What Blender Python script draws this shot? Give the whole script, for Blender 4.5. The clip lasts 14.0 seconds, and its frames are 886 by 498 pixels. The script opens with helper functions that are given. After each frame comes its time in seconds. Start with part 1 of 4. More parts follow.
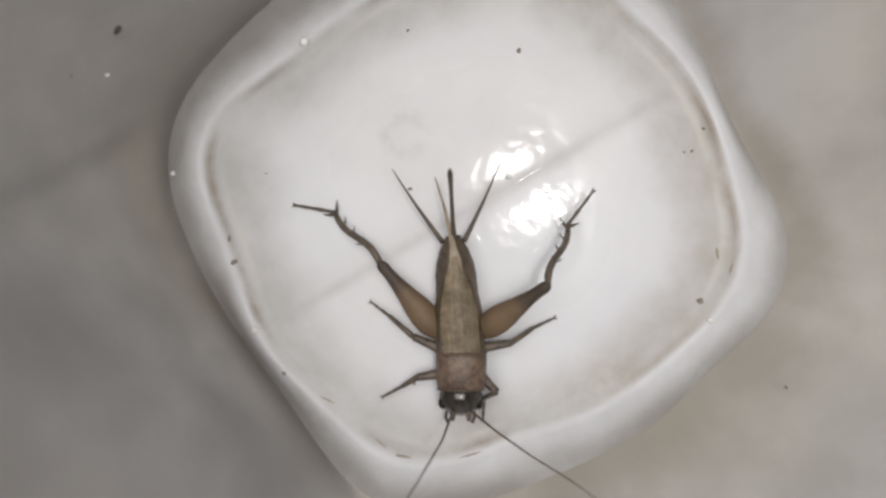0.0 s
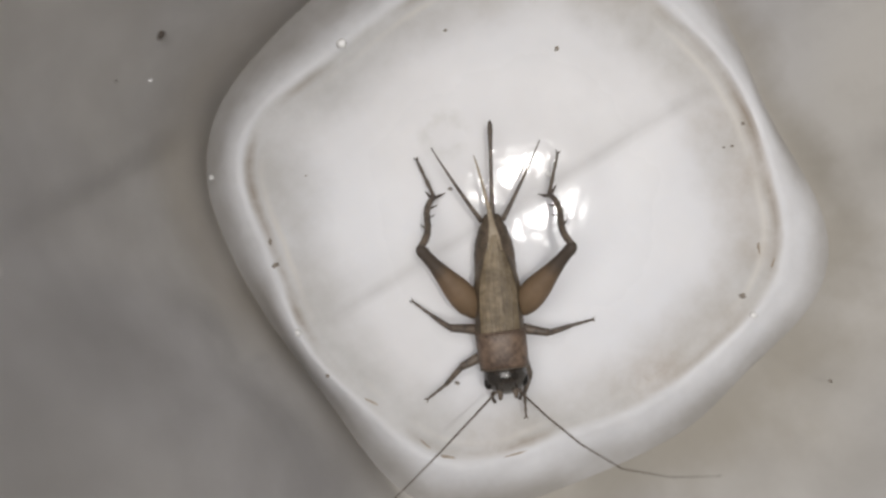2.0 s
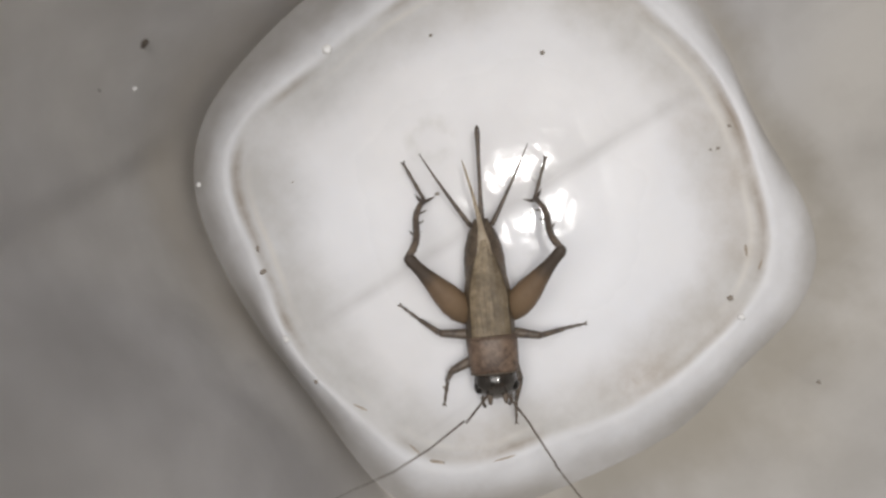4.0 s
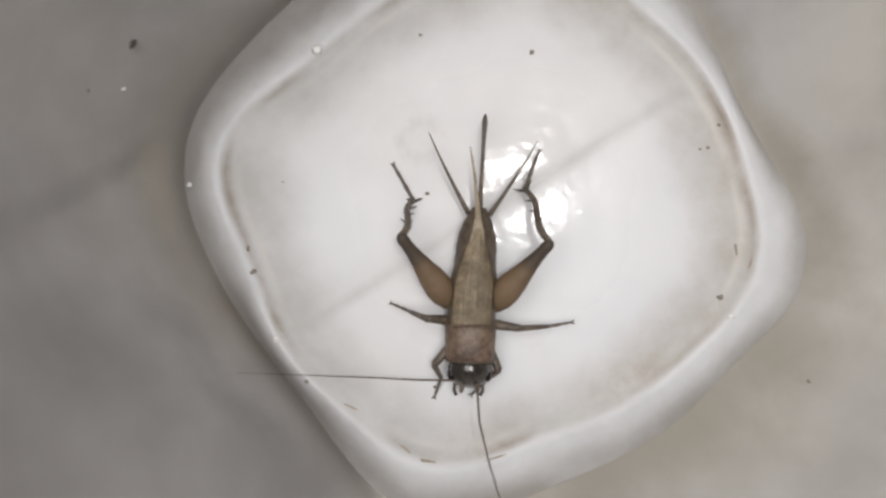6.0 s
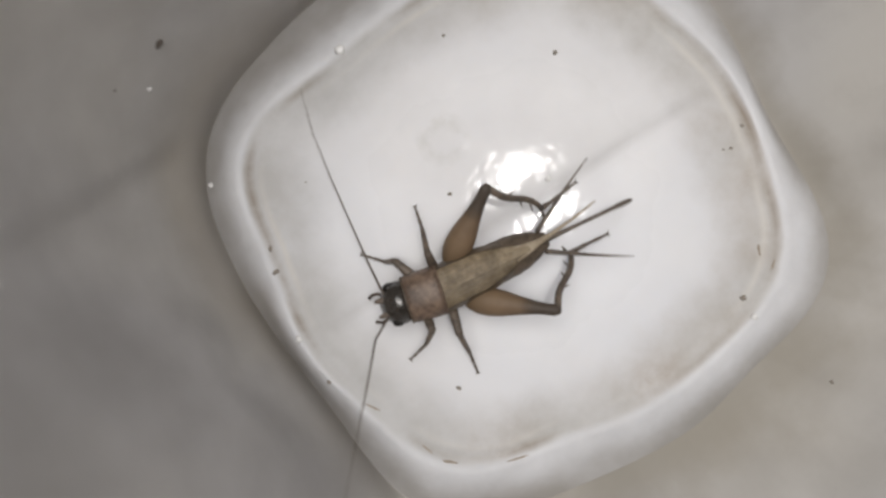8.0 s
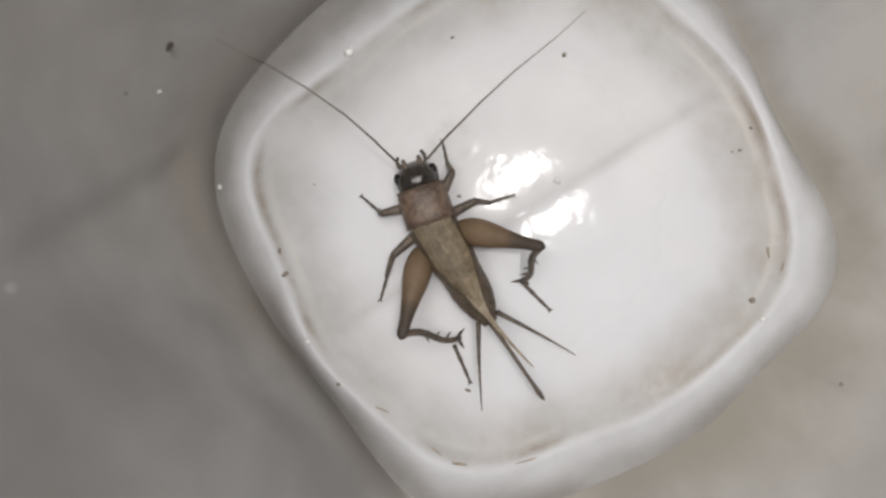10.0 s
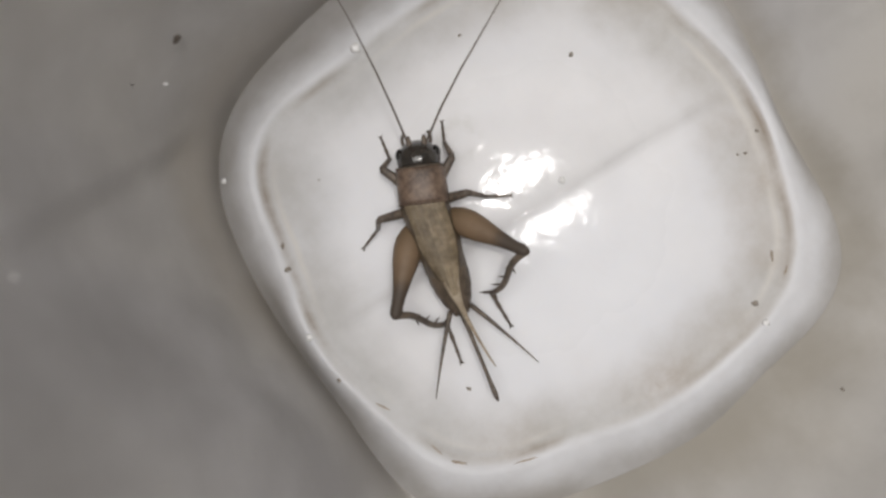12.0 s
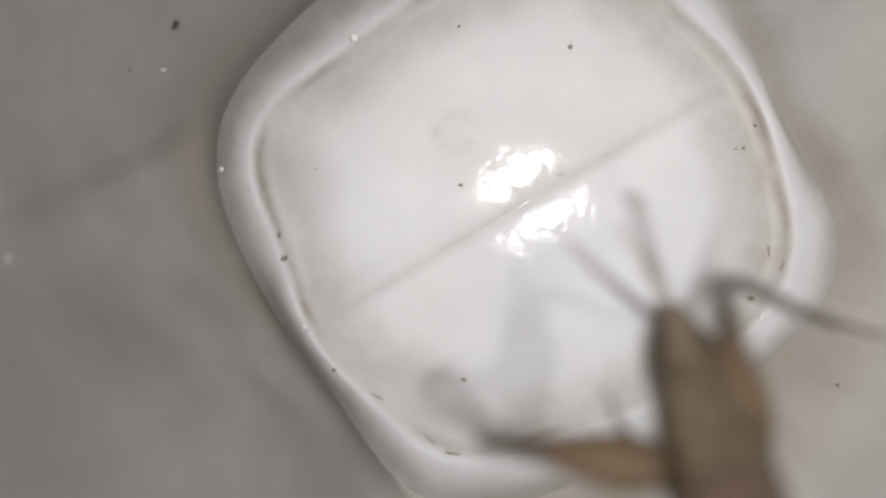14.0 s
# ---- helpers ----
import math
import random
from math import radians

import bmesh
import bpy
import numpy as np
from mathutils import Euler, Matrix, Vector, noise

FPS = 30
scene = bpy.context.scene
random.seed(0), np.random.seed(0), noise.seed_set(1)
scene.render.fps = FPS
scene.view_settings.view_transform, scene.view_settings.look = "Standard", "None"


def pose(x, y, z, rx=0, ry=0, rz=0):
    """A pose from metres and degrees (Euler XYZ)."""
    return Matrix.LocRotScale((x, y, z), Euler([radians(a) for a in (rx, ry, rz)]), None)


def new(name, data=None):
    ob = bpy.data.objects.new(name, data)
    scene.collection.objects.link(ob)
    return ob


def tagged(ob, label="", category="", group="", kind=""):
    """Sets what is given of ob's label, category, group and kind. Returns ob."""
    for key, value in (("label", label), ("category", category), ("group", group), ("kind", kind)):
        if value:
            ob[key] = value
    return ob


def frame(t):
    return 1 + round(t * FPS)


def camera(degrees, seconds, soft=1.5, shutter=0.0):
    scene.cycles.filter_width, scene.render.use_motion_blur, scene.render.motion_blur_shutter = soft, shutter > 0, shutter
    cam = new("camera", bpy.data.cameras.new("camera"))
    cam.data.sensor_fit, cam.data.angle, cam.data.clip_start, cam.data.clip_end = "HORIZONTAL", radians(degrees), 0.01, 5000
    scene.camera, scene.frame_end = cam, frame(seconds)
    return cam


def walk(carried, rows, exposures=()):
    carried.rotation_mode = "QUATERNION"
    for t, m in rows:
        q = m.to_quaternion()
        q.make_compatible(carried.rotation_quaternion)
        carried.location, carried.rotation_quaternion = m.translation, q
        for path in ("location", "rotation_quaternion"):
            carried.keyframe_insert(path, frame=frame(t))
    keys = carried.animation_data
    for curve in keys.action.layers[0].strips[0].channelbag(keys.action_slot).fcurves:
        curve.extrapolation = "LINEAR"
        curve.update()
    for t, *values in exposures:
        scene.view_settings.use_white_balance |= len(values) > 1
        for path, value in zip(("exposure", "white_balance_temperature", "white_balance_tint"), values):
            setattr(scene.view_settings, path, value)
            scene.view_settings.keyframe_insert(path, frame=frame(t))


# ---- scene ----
MM = 0.001

# ---- camera: held straight down over the container, drifting a few millimetres; mm and degrees ----
CAMERA_WAY = [
    (0, 2.1, -0.41, 110.09, 1.61),
    (0.5, 0.39, 0.2, 110.21, 1.03),
    (1, -1.01, 0.1, 110.13, 0.78),
    (1.5, -2.21, -0.57, 110.08, 0.75),
    (2, -2.69, -0.51, 109.98, 0.59),
    (2.5, -2.33, -0.32, 110.02, 0.4),
    (3, -1.8, -0.04, 110, 0.23),
    (5.5, -0.5, 0.1, 110.04, 0),
    (6, -0.08, 0.03, 110.1, -0.03),
    (6.5, 0, 0, 110, -0),
    (7, -0.17, -0.08, 110.08, 0.05),
    (7.5, -0.83, -0.04, 110.12, 0.06),
    (8, -2.72, 0.08, 109.99, 0.01),
    (10.5, -4.1, 0.35, 110, 0.03),
    (11, -4.49, 0.34, 109.98, 0.32),
    (11.5, -4.42, 0.16, 109.9, 0.63),
    (12, -4.16, 0.08, 109.84, 1),
    (12.5, -4.38, -0.3, 109.9, 1.34),
    (13, -5.43, -0.83, 109.78, 1.84),
    (13.5, -4.32, -0.79, 109.69, 1.84),
    (14, -3.74, -0.97, 109.75, 1.75),
]

cam = camera(50.0, 14.0, soft=2.6, shutter=0.36)
cam.data.dof.use_dof = True
cam.data.dof.focus_distance = 0.1072
cam.data.dof.aperture_fstop = 13.0
# the camera's own slight changes of exposure, in stops
EXPOSURES = [(0, -0.03), (1, 0.0), (2.5, -0.03), (3, 0.04), (5.5, 0.0), (6, 0.05), (6.5, 0.05), (7, 0.0), (8, -0.03), (12.5, -0.04), (13, -0.08), (13.5, -0.03), (13.7, 0.04), (14, 0.0)]
walk(cam, [(t, pose(x * MM, y * MM, z * MM, 0, 0, roll)) for t, x, y, z, roll in CAMERA_WAY], EXPOSURES)

# ---- light: a wide diffuse ceiling panel and a small bulb hanging below it ----
world = bpy.data.worlds.new("world")
scene.world = world
world.use_nodes = True
world.node_tree.nodes["Background"].inputs[0].default_value = (0.9, 0.95, 1.0, 1)
world.node_tree.nodes["Background"].inputs[1].default_value = 0.05

lamp = bpy.data.lights.new("lamp_light", "POINT")
lamp.shadow_soft_size = 0.040
lamp.energy = 23
lamp.color = (1.0, 0.967, 0.935)
new("lamp_light", lamp).location = (0.190, 0.126, 2.1)
panel = bpy.data.lights.new("panel_light", "AREA")
panel.shape = "SQUARE"
panel.size = 2.0
panel.energy = 36
panel.color = (1.0, 0.967, 0.935)
new("panel_light", panel).location = (-0.3, 0.3, 2.45)


# ---- materials ----
SEAM_Y = -0.1


def material(name):
    m = bpy.data.materials.new(name)
    m.use_nodes = True
    return m, m.node_tree.nodes, m.node_tree.links, m.node_tree.nodes["Principled BSDF"]


def node(nodes, kind, **values):
    n = nodes.new(kind)
    for key, value in values.items():
        n.inputs[key].default_value = value
    return n


def calc(nodes, links, op, a, b=0.0, c=0.0):
    n = nodes.new("ShaderNodeMath")
    n.operation = op
    for i, v in enumerate((a, b, c)):
        if isinstance(v, (int, float)):
            n.inputs[i].default_value = v
        else:
            links.new(v, n.inputs[i])
    return n.outputs[0]


def ramp(nodes, links, fac, stops):
    n = nodes.new("ShaderNodeValToRGB")
    while len(n.color_ramp.elements) < len(stops):
        n.color_ramp.elements.new(0.5)
    for e, (at, col) in zip(n.color_ramp.elements, stops):
        e.position = at
        e.color = (*col, 1) if len(col) == 3 else col
    links.new(fac, n.inputs[0])
    return n.outputs[0]


def blend(nodes, links, fac, a, b):
    n = nodes.new("ShaderNodeMix")
    n.data_type = "RGBA"
    for socket, v in ((n.inputs[0], fac), (n.inputs[6], a), (n.inputs[7], b)):
        if isinstance(v, (int, float)):
            socket.default_value = v
        elif isinstance(v, tuple):
            socket.default_value = (*v, 1)
        else:
            links.new(v, socket)
    return n.outputs[2]


def noise_of(nodes, links, scale, detail=3.0, rough=0.55):
    co = nodes.new("ShaderNodeTexCoord")
    n = node(nodes, "ShaderNodeTexNoise", Scale=scale, Detail=detail, Roughness=rough)
    links.new(co.outputs["Object"], n.inputs["Vector"])
    return n.outputs["Fac"]


def relief(nodes, links, shader, heights, strength, distance):
    b = node(nodes, "ShaderNodeBump", Strength=strength, Distance=distance)
    links.new(heights, b.inputs["Height"])
    links.new(b.outputs[0], shader.inputs["Normal"])


def band(nodes, links, x, low, high, start=0.0, end=1.0):
    """A smooth step of x from start at low to end at high."""
    n = nodes.new("ShaderNodeMapRange")
    n.interpolation_type = "SMOOTHSTEP"
    for i, v in enumerate((low, high, start, end)):
        n.inputs[i + 1].default_value = v
    links.new(x, n.inputs[0])
    return n.outputs[0]


def grey(a, b):
    return [(at, (v, v, v)) for at, v in (a, b)]


def along_profile(nodes, links, scale):
    """How far out along the moulded profile a point lies, in mm; kept in the mesh's UV map."""
    co = nodes.new("ShaderNodeTexCoord")
    xyz = nodes.new("ShaderNodeSeparateXYZ")
    links.new(co.outputs["UV"], xyz.inputs[0])
    return calc(nodes, links, "MULTIPLY", xyz.outputs[0], scale)


def stripe_at(nodes, links, r, middle, width):
    """1 at the middle of a band along the profile, 0 a width away."""
    off = calc(nodes, links, "ABSOLUTE", calc(nodes, links, "SUBTRACT", r, middle))
    return calc(nodes, links, "MAXIMUM", calc(nodes, links, "SUBTRACT", 1.0, calc(nodes, links, "DIVIDE", off, width)), 0.0)


def times(nodes, links, *factors):
    out = factors[0]
    for f in factors[1:]:
        out = calc(nodes, links, "MULTIPLY", out, f)
    return out


def base_plastic():
    """Milky white plastic with a greyish beige film and brown grime in the groove round the base."""
    m, nodes, links, s = material("milky_base_plastic")
    co = nodes.new("ShaderNodeTexCoord")
    xyz = nodes.new("ShaderNodeSeparateXYZ")
    links.new(co.outputs["Object"], xyz.inputs[0])
    true_r = along_profile(nodes, links, 40.0)
    wander = calc(nodes, links, "MULTIPLY", calc(nodes, links, "SUBTRACT", noise_of(nodes, links, 130, 4, 0.6), 0.5), 4.2)
    drift = calc(nodes, links, "MULTIPLY", calc(nodes, links, "SUBTRACT", noise_of(nodes, links, 55, 3), 0.5), 6.0)
    r = calc(nodes, links, "ADD", true_r, calc(nodes, links, "MULTIPLY", wander, 0.2))
    soft_r = calc(nodes, links, "ADD", calc(nodes, links, "ADD", true_r, wander), drift)
    # clean middle, very slightly mottled
    mottle = ramp(nodes, links, noise_of(nodes, links, 45, 4, 0.6), [(0.3, (0.765, 0.765, 0.785)), (0.5, (0.83, 0.83, 0.855)), (0.7, (0.89, 0.89, 0.915))])
    mottle = blend(nodes, links, ramp(nodes, links, noise_of(nodes, links, 31, 2), grey((0.42, 0.0), (0.62, 0.6))), mottle, (0.80, 0.82, 0.875))
    # film of dirt from the shoulder to the groove
    patch = ramp(nodes, links, noise_of(nodes, links, 95, 5, 0.65), grey((0.30, 0.45), (0.62, 1.0)))
    film = times(nodes, links, band(nodes, links, soft_r, 18.2, 24.2), band(nodes, links, r, 25.8, 27.0, 1.0, 0.0), patch)
    warm = ramp(nodes, links, noise_of(nodes, links, 38, 3, 0.5), [(0.38, (0.51, 0.503, 0.485)), (0.62, (0.575, 0.54, 0.51))])
    # towards one side the film is a thinner, cooler grey
    side = calc(nodes, links, "MULTIPLY", calc(nodes, links, "SUBTRACT", calc(nodes, links, "MULTIPLY", xyz.outputs[0], 0.85), calc(nodes, links, "MULTIPLY", xyz.outputs[1], 0.5)), 1 / MM)
    browner = band(nodes, links, calc(nodes, links, "ADD", side, drift), -20.0, 8.0, 0.12, 1.0)
    warm = blend(nodes, links, browner, (0.575, 0.575, 0.575), warm)
    col = blend(nodes, links, calc(nodes, links, "MULTIPLY", film, 0.95), mottle, warm)
    # pale scraped ridge inside the groove
    pale = times(nodes, links, stripe_at(nodes, links, r, 24.6, 0.55), ramp(nodes, links, noise_of(nodes, links, 60, 3), grey((0.40, 0.0), (0.60, 0.7))))
    col = blend(nodes, links, pale, col, (0.74, 0.72, 0.69))
    # brown smears on the inner bank, brown line in the groove
    smear = times(nodes, links, stripe_at(nodes, links, r, 24.2, 2.4), ramp(nodes, links, noise_of(nodes, links, 170, 5, 0.7), grey((0.47, 0.0), (0.68, 1.0))), ramp(nodes, links, noise_of(nodes, links, 36, 2), grey((0.46, 0.05), (0.60, 1.0))))
    col = blend(nodes, links, calc(nodes, links, "MULTIPLY", times(nodes, links, smear, browner), 0.6), col, (0.38, 0.31, 0.24))
    line = times(nodes, links, stripe_at(nodes, links, r, 25.75, 0.7), ramp(nodes, links, noise_of(nodes, links, 110, 4, 0.65), grey((0.38, 0.1), (0.60, 1.0))), ramp(nodes, links, noise_of(nodes, links, 44, 2), grey((0.44, 0.04), (0.60, 1.0))))
    col = blend(nodes, links, calc(nodes, links, "MULTIPLY", line, 0.7), col, (0.27, 0.21, 0.155))
    # the ring is clean; a faint bluish reflection is painted into its colour
    clean = ramp(nodes, links, noise_of(nodes, links, 95, 4, 0.6), [(0.35, (0.66, 0.665, 0.69)), (0.65, (0.78, 0.79, 0.825))])
    col = blend(nodes, links, band(nodes, links, r, 26.1, 27.0, 0.0, 0.85), col, clean)
    # crease shade at the wall's foot painted in, browned with patchy dirt
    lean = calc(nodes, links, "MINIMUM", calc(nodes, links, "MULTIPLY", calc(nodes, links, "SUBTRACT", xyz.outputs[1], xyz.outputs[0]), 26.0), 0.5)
    shade_r = calc(nodes, links, "ADD", calc(nodes, links, "ADD", r, calc(nodes, links, "MULTIPLY", wander, 0.5)), lean)
    dusty_shade = times(nodes, links, band(nodes, links, shade_r, 27.2, 31.4), ramp(nodes, links, noise_of(nodes, links, 70, 4, 0.6), grey((0.28, 0.6), (0.62, 1.0))))
    col = blend(nodes, links, calc(nodes, links, "MULTIPLY", dusty_shade, 0.85), col, (0.33, 0.308, 0.28))
    # thinner, greyer plastic along the weld line
    seam_y = calc(nodes, links, "ADD", calc(nodes, links, "ADD", xyz.outputs[1], -SEAM_Y * MM), calc(nodes, links, "MULTIPLY", calc(nodes, links, "SUBTRACT", noise_of(nodes, links, 150, 2), 0.5), 0.0006))
    weld = times(nodes, links, stripe_at(nodes, links, seam_y, 0.0, 0.0011), band(nodes, links, true_r, 22.0, 24.5, 1.0, 0.0), ramp(nodes, links, noise_of(nodes, links, 130, 3), grey((0.35, 0.45), (0.65, 1.0))))
    shoulder = times(nodes, links, stripe_at(nodes, links, seam_y, 0.0009, 0.0030), band(nodes, links, true_r, 16.0, 24.5, 1.0, 0.0))
    col = blend(nodes, links, calc(nodes, links, "MULTIPLY", shoulder, 0.22), col, (0.60, 0.60, 0.60))
    col = blend(nodes, links, calc(nodes, links, "MULTIPLY", weld, 0.36), col, (0.46, 0.45, 0.45))
    # a faint round mark of the mould
    mx = calc(nodes, links, "POWER", calc(nodes, links, "ADD", xyz.outputs[0], 0.0026), 2.0)
    my = calc(nodes, links, "POWER", calc(nodes, links, "SUBTRACT", xyz.outputs[1], 0.0112), 2.0)
    md = calc(nodes, links, "POWER", calc(nodes, links, "ADD", mx, my), 0.5)
    md = calc(nodes, links, "ADD", md, calc(nodes, links, "MULTIPLY", calc(nodes, links, "SUBTRACT", noise_of(nodes, links, 420, 3), 0.5), 0.0016))
    halo = stripe_at(nodes, links, md, 0.0021, 0.0013)
    halo = times(nodes, links, halo, ramp(nodes, links, noise_of(nodes, links, 300, 3), grey((0.44, 0.0), (0.66, 0.5))))
    col = blend(nodes, links, halo, col, (0.62, 0.62, 0.60))
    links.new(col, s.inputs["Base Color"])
    # glossy middle and ring, dull where the film lies
    gloss = ramp(nodes, links, noise_of(nodes, links, 200, 3), grey((0.35, 0.055), (0.7, 0.115)))
    dull = calc(nodes, links, "ADD", calc(nodes, links, "MULTIPLY", film, 0.25), band(nodes, links, soft_r, 10.0, 20.0, 0.0, 0.34))
    rubbed = times(nodes, links, band(nodes, links, r, 25.5, 27.5, 0.0, 0.10), ramp(nodes, links, noise_of(nodes, links, 55, 3), grey((0.36, 0.35), (0.6, 1.0))))
    links.new(calc(nodes, links, "ADD", calc(nodes, links, "ADD", gloss, dull), rubbed), s.inputs["Roughness"])
    s.inputs["Specular IOR Level"].default_value = 0.2
    s.inputs["Subsurface Weight"].default_value = 0.2
    s.inputs["Subsurface Radius"].default_value = (1.0, 0.95, 0.9)
    s.inputs["Subsurface Scale"].default_value = 0.0009
    h = calc(nodes, links, "ADD", noise_of(nodes, links, 620, 2, 0.5), calc(nodes, links, "MULTIPLY", noise_of(nodes, links, 190, 2), 2.4))
    relief(nodes, links, s, h, 0.9, 0.000022)
    return m


def wall_plastic():
    """The thin milky wall: part of the light goes through it, so it looks grey; shade and brown dirt are painted at its
    foot.
    """
    m, nodes, links, s = material("thin_wall_plastic")
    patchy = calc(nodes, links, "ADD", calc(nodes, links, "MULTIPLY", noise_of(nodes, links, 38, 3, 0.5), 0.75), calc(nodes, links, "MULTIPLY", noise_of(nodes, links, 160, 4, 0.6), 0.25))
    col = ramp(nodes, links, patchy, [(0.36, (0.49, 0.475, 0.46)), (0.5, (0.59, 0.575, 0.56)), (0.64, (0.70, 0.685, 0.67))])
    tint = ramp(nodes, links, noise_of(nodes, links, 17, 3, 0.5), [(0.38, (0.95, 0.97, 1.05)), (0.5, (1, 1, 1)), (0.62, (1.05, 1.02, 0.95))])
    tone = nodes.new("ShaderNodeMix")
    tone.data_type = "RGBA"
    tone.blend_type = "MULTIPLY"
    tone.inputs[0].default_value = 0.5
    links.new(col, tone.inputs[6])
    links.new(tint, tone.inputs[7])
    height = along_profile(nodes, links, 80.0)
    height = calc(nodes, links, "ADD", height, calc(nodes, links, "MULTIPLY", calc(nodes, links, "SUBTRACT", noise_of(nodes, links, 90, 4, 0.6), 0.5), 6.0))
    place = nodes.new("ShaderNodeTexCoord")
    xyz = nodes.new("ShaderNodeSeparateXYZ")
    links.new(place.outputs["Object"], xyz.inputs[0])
    # the painted foot shade climbs higher on one side
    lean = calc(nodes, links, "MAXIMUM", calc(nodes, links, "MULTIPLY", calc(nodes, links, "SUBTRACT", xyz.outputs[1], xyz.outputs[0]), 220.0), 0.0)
    # shade beside the ring painted along the opposite crease, with brown grime
    grimy_shade = times(nodes, links, band(nodes, links, height, -0.5, 3.2, 1.0, 0.0), band(nodes, links, calc(nodes, links, "SUBTRACT", xyz.outputs[0], xyz.outputs[1]), -0.01, 0.02))
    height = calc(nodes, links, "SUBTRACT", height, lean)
    dusty_shade = times(nodes, links, band(nodes, links, height, -6.0, 4.5, 1.0, 0.0), ramp(nodes, links, noise_of(nodes, links, 60, 4, 0.6), grey((0.32, 0.35), (0.66, 1.0))))
    col = blend(nodes, links, calc(nodes, links, "MULTIPLY", dusty_shade, 0.7), tone.outputs[2], (0.50, 0.455, 0.39))
    col = blend(nodes, links, calc(nodes, links, "MULTIPLY", grimy_shade, 0.62), col, (0.36, 0.325, 0.265))
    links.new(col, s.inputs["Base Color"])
    s.inputs["Roughness"].default_value = 0.5
    s.inputs["Specular IOR Level"].default_value = 0.3
    h = calc(nodes, links, "ADD", noise_of(nodes, links, 300, 3), calc(nodes, links, "MULTIPLY", noise_of(nodes, links, 60, 2), 2.0))
    relief(nodes, links, s, h, 0.3, 0.0002)
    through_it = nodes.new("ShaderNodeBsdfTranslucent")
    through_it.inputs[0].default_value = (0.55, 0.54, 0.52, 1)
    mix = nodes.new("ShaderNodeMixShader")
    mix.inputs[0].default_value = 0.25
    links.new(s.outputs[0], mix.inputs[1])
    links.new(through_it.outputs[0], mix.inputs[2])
    links.new(mix.outputs[0], nodes["Material Output"].inputs[0])
    return m


def chitin(name, dark, light, scale, rough, bump=0.25, spec=0.5):
    m, nodes, links, s = material(name)
    big = noise_of(nodes, links, scale, 4, 0.65)
    fine = noise_of(nodes, links, scale * 5, 3, 0.6)
    f = calc(nodes, links, "ADD", calc(nodes, links, "MULTIPLY", big, 0.65), calc(nodes, links, "MULTIPLY", fine, 0.35))
    links.new(ramp(nodes, links, f, [(0.41, dark), (0.59, light)]), s.inputs["Base Color"])
    s.inputs["Roughness"].default_value = rough
    s.inputs["Specular IOR Level"].default_value = spec
    relief(nodes, links, s, fine, bump, 0.00008)
    return m


def wing_membrane(name, tone):
    """Tan leathery wing with a fine net of darker cross veins."""
    m, nodes, links, s = material(name)
    co = nodes.new("ShaderNodeTexCoord")
    stretch = nodes.new("ShaderNodeMapping")
    stretch.inputs["Scale"].default_value = (1.0, 0.42, 1.0)
    links.new(co.outputs["Object"], stretch.inputs[0])
    cells = node(nodes, "ShaderNodeTexVoronoi", Scale=1500.0)
    cells.feature = "DISTANCE_TO_EDGE"
    links.new(stretch.outputs[0], cells.inputs["Vector"])
    net = ramp(nodes, links, cells.outputs["Distance"], [(0.0, (0, 0, 0)), (0.14, (1, 1, 1))])
    big = noise_of(nodes, links, 300, 4, 0.65)
    fine = noise_of(nodes, links, 1800, 3, 0.6)
    f = calc(nodes, links, "ADD", calc(nodes, links, "MULTIPLY", big, 0.7), calc(nodes, links, "MULTIPLY", fine, 0.3))
    col = ramp(nodes, links, f, [(0.36, tuple(tone * v for v in (0.118, 0.090, 0.056))), (0.50, tuple(tone * v for v in (0.215, 0.166, 0.106))), (0.66, tuple(tone * v for v in (0.34, 0.275, 0.185)))])
    blotch = ramp(nodes, links, noise_of(nodes, links, 650, 3, 0.6), grey((0.50, 0.0), (0.66, 0.42)))
    col = blend(nodes, links, blotch, col, tuple(tone * v for v in (0.36, 0.30, 0.22)))
    shade = ramp(nodes, links, noise_of(nodes, links, 480, 3, 0.6), grey((0.36, 0.40), (0.48, 0.0)))
    col = blend(nodes, links, shade, col, tuple(tone * v for v in (0.10, 0.078, 0.05)))
    col = blend(nodes, links, calc(nodes, links, "MULTIPLY", calc(nodes, links, "SUBTRACT", 1.0, net), 0.12), col, (0.10, 0.07, 0.045))
    links.new(col, s.inputs["Base Color"])
    s.inputs["Roughness"].default_value = 0.5
    s.inputs["Specular IOR Level"].default_value = 0.35
    relief(nodes, links, s, calc(nodes, links, "ADD", calc(nodes, links, "ADD", fine, net), calc(nodes, links, "MULTIPLY", big, 3.0)), 0.35, 0.00006)
    return m


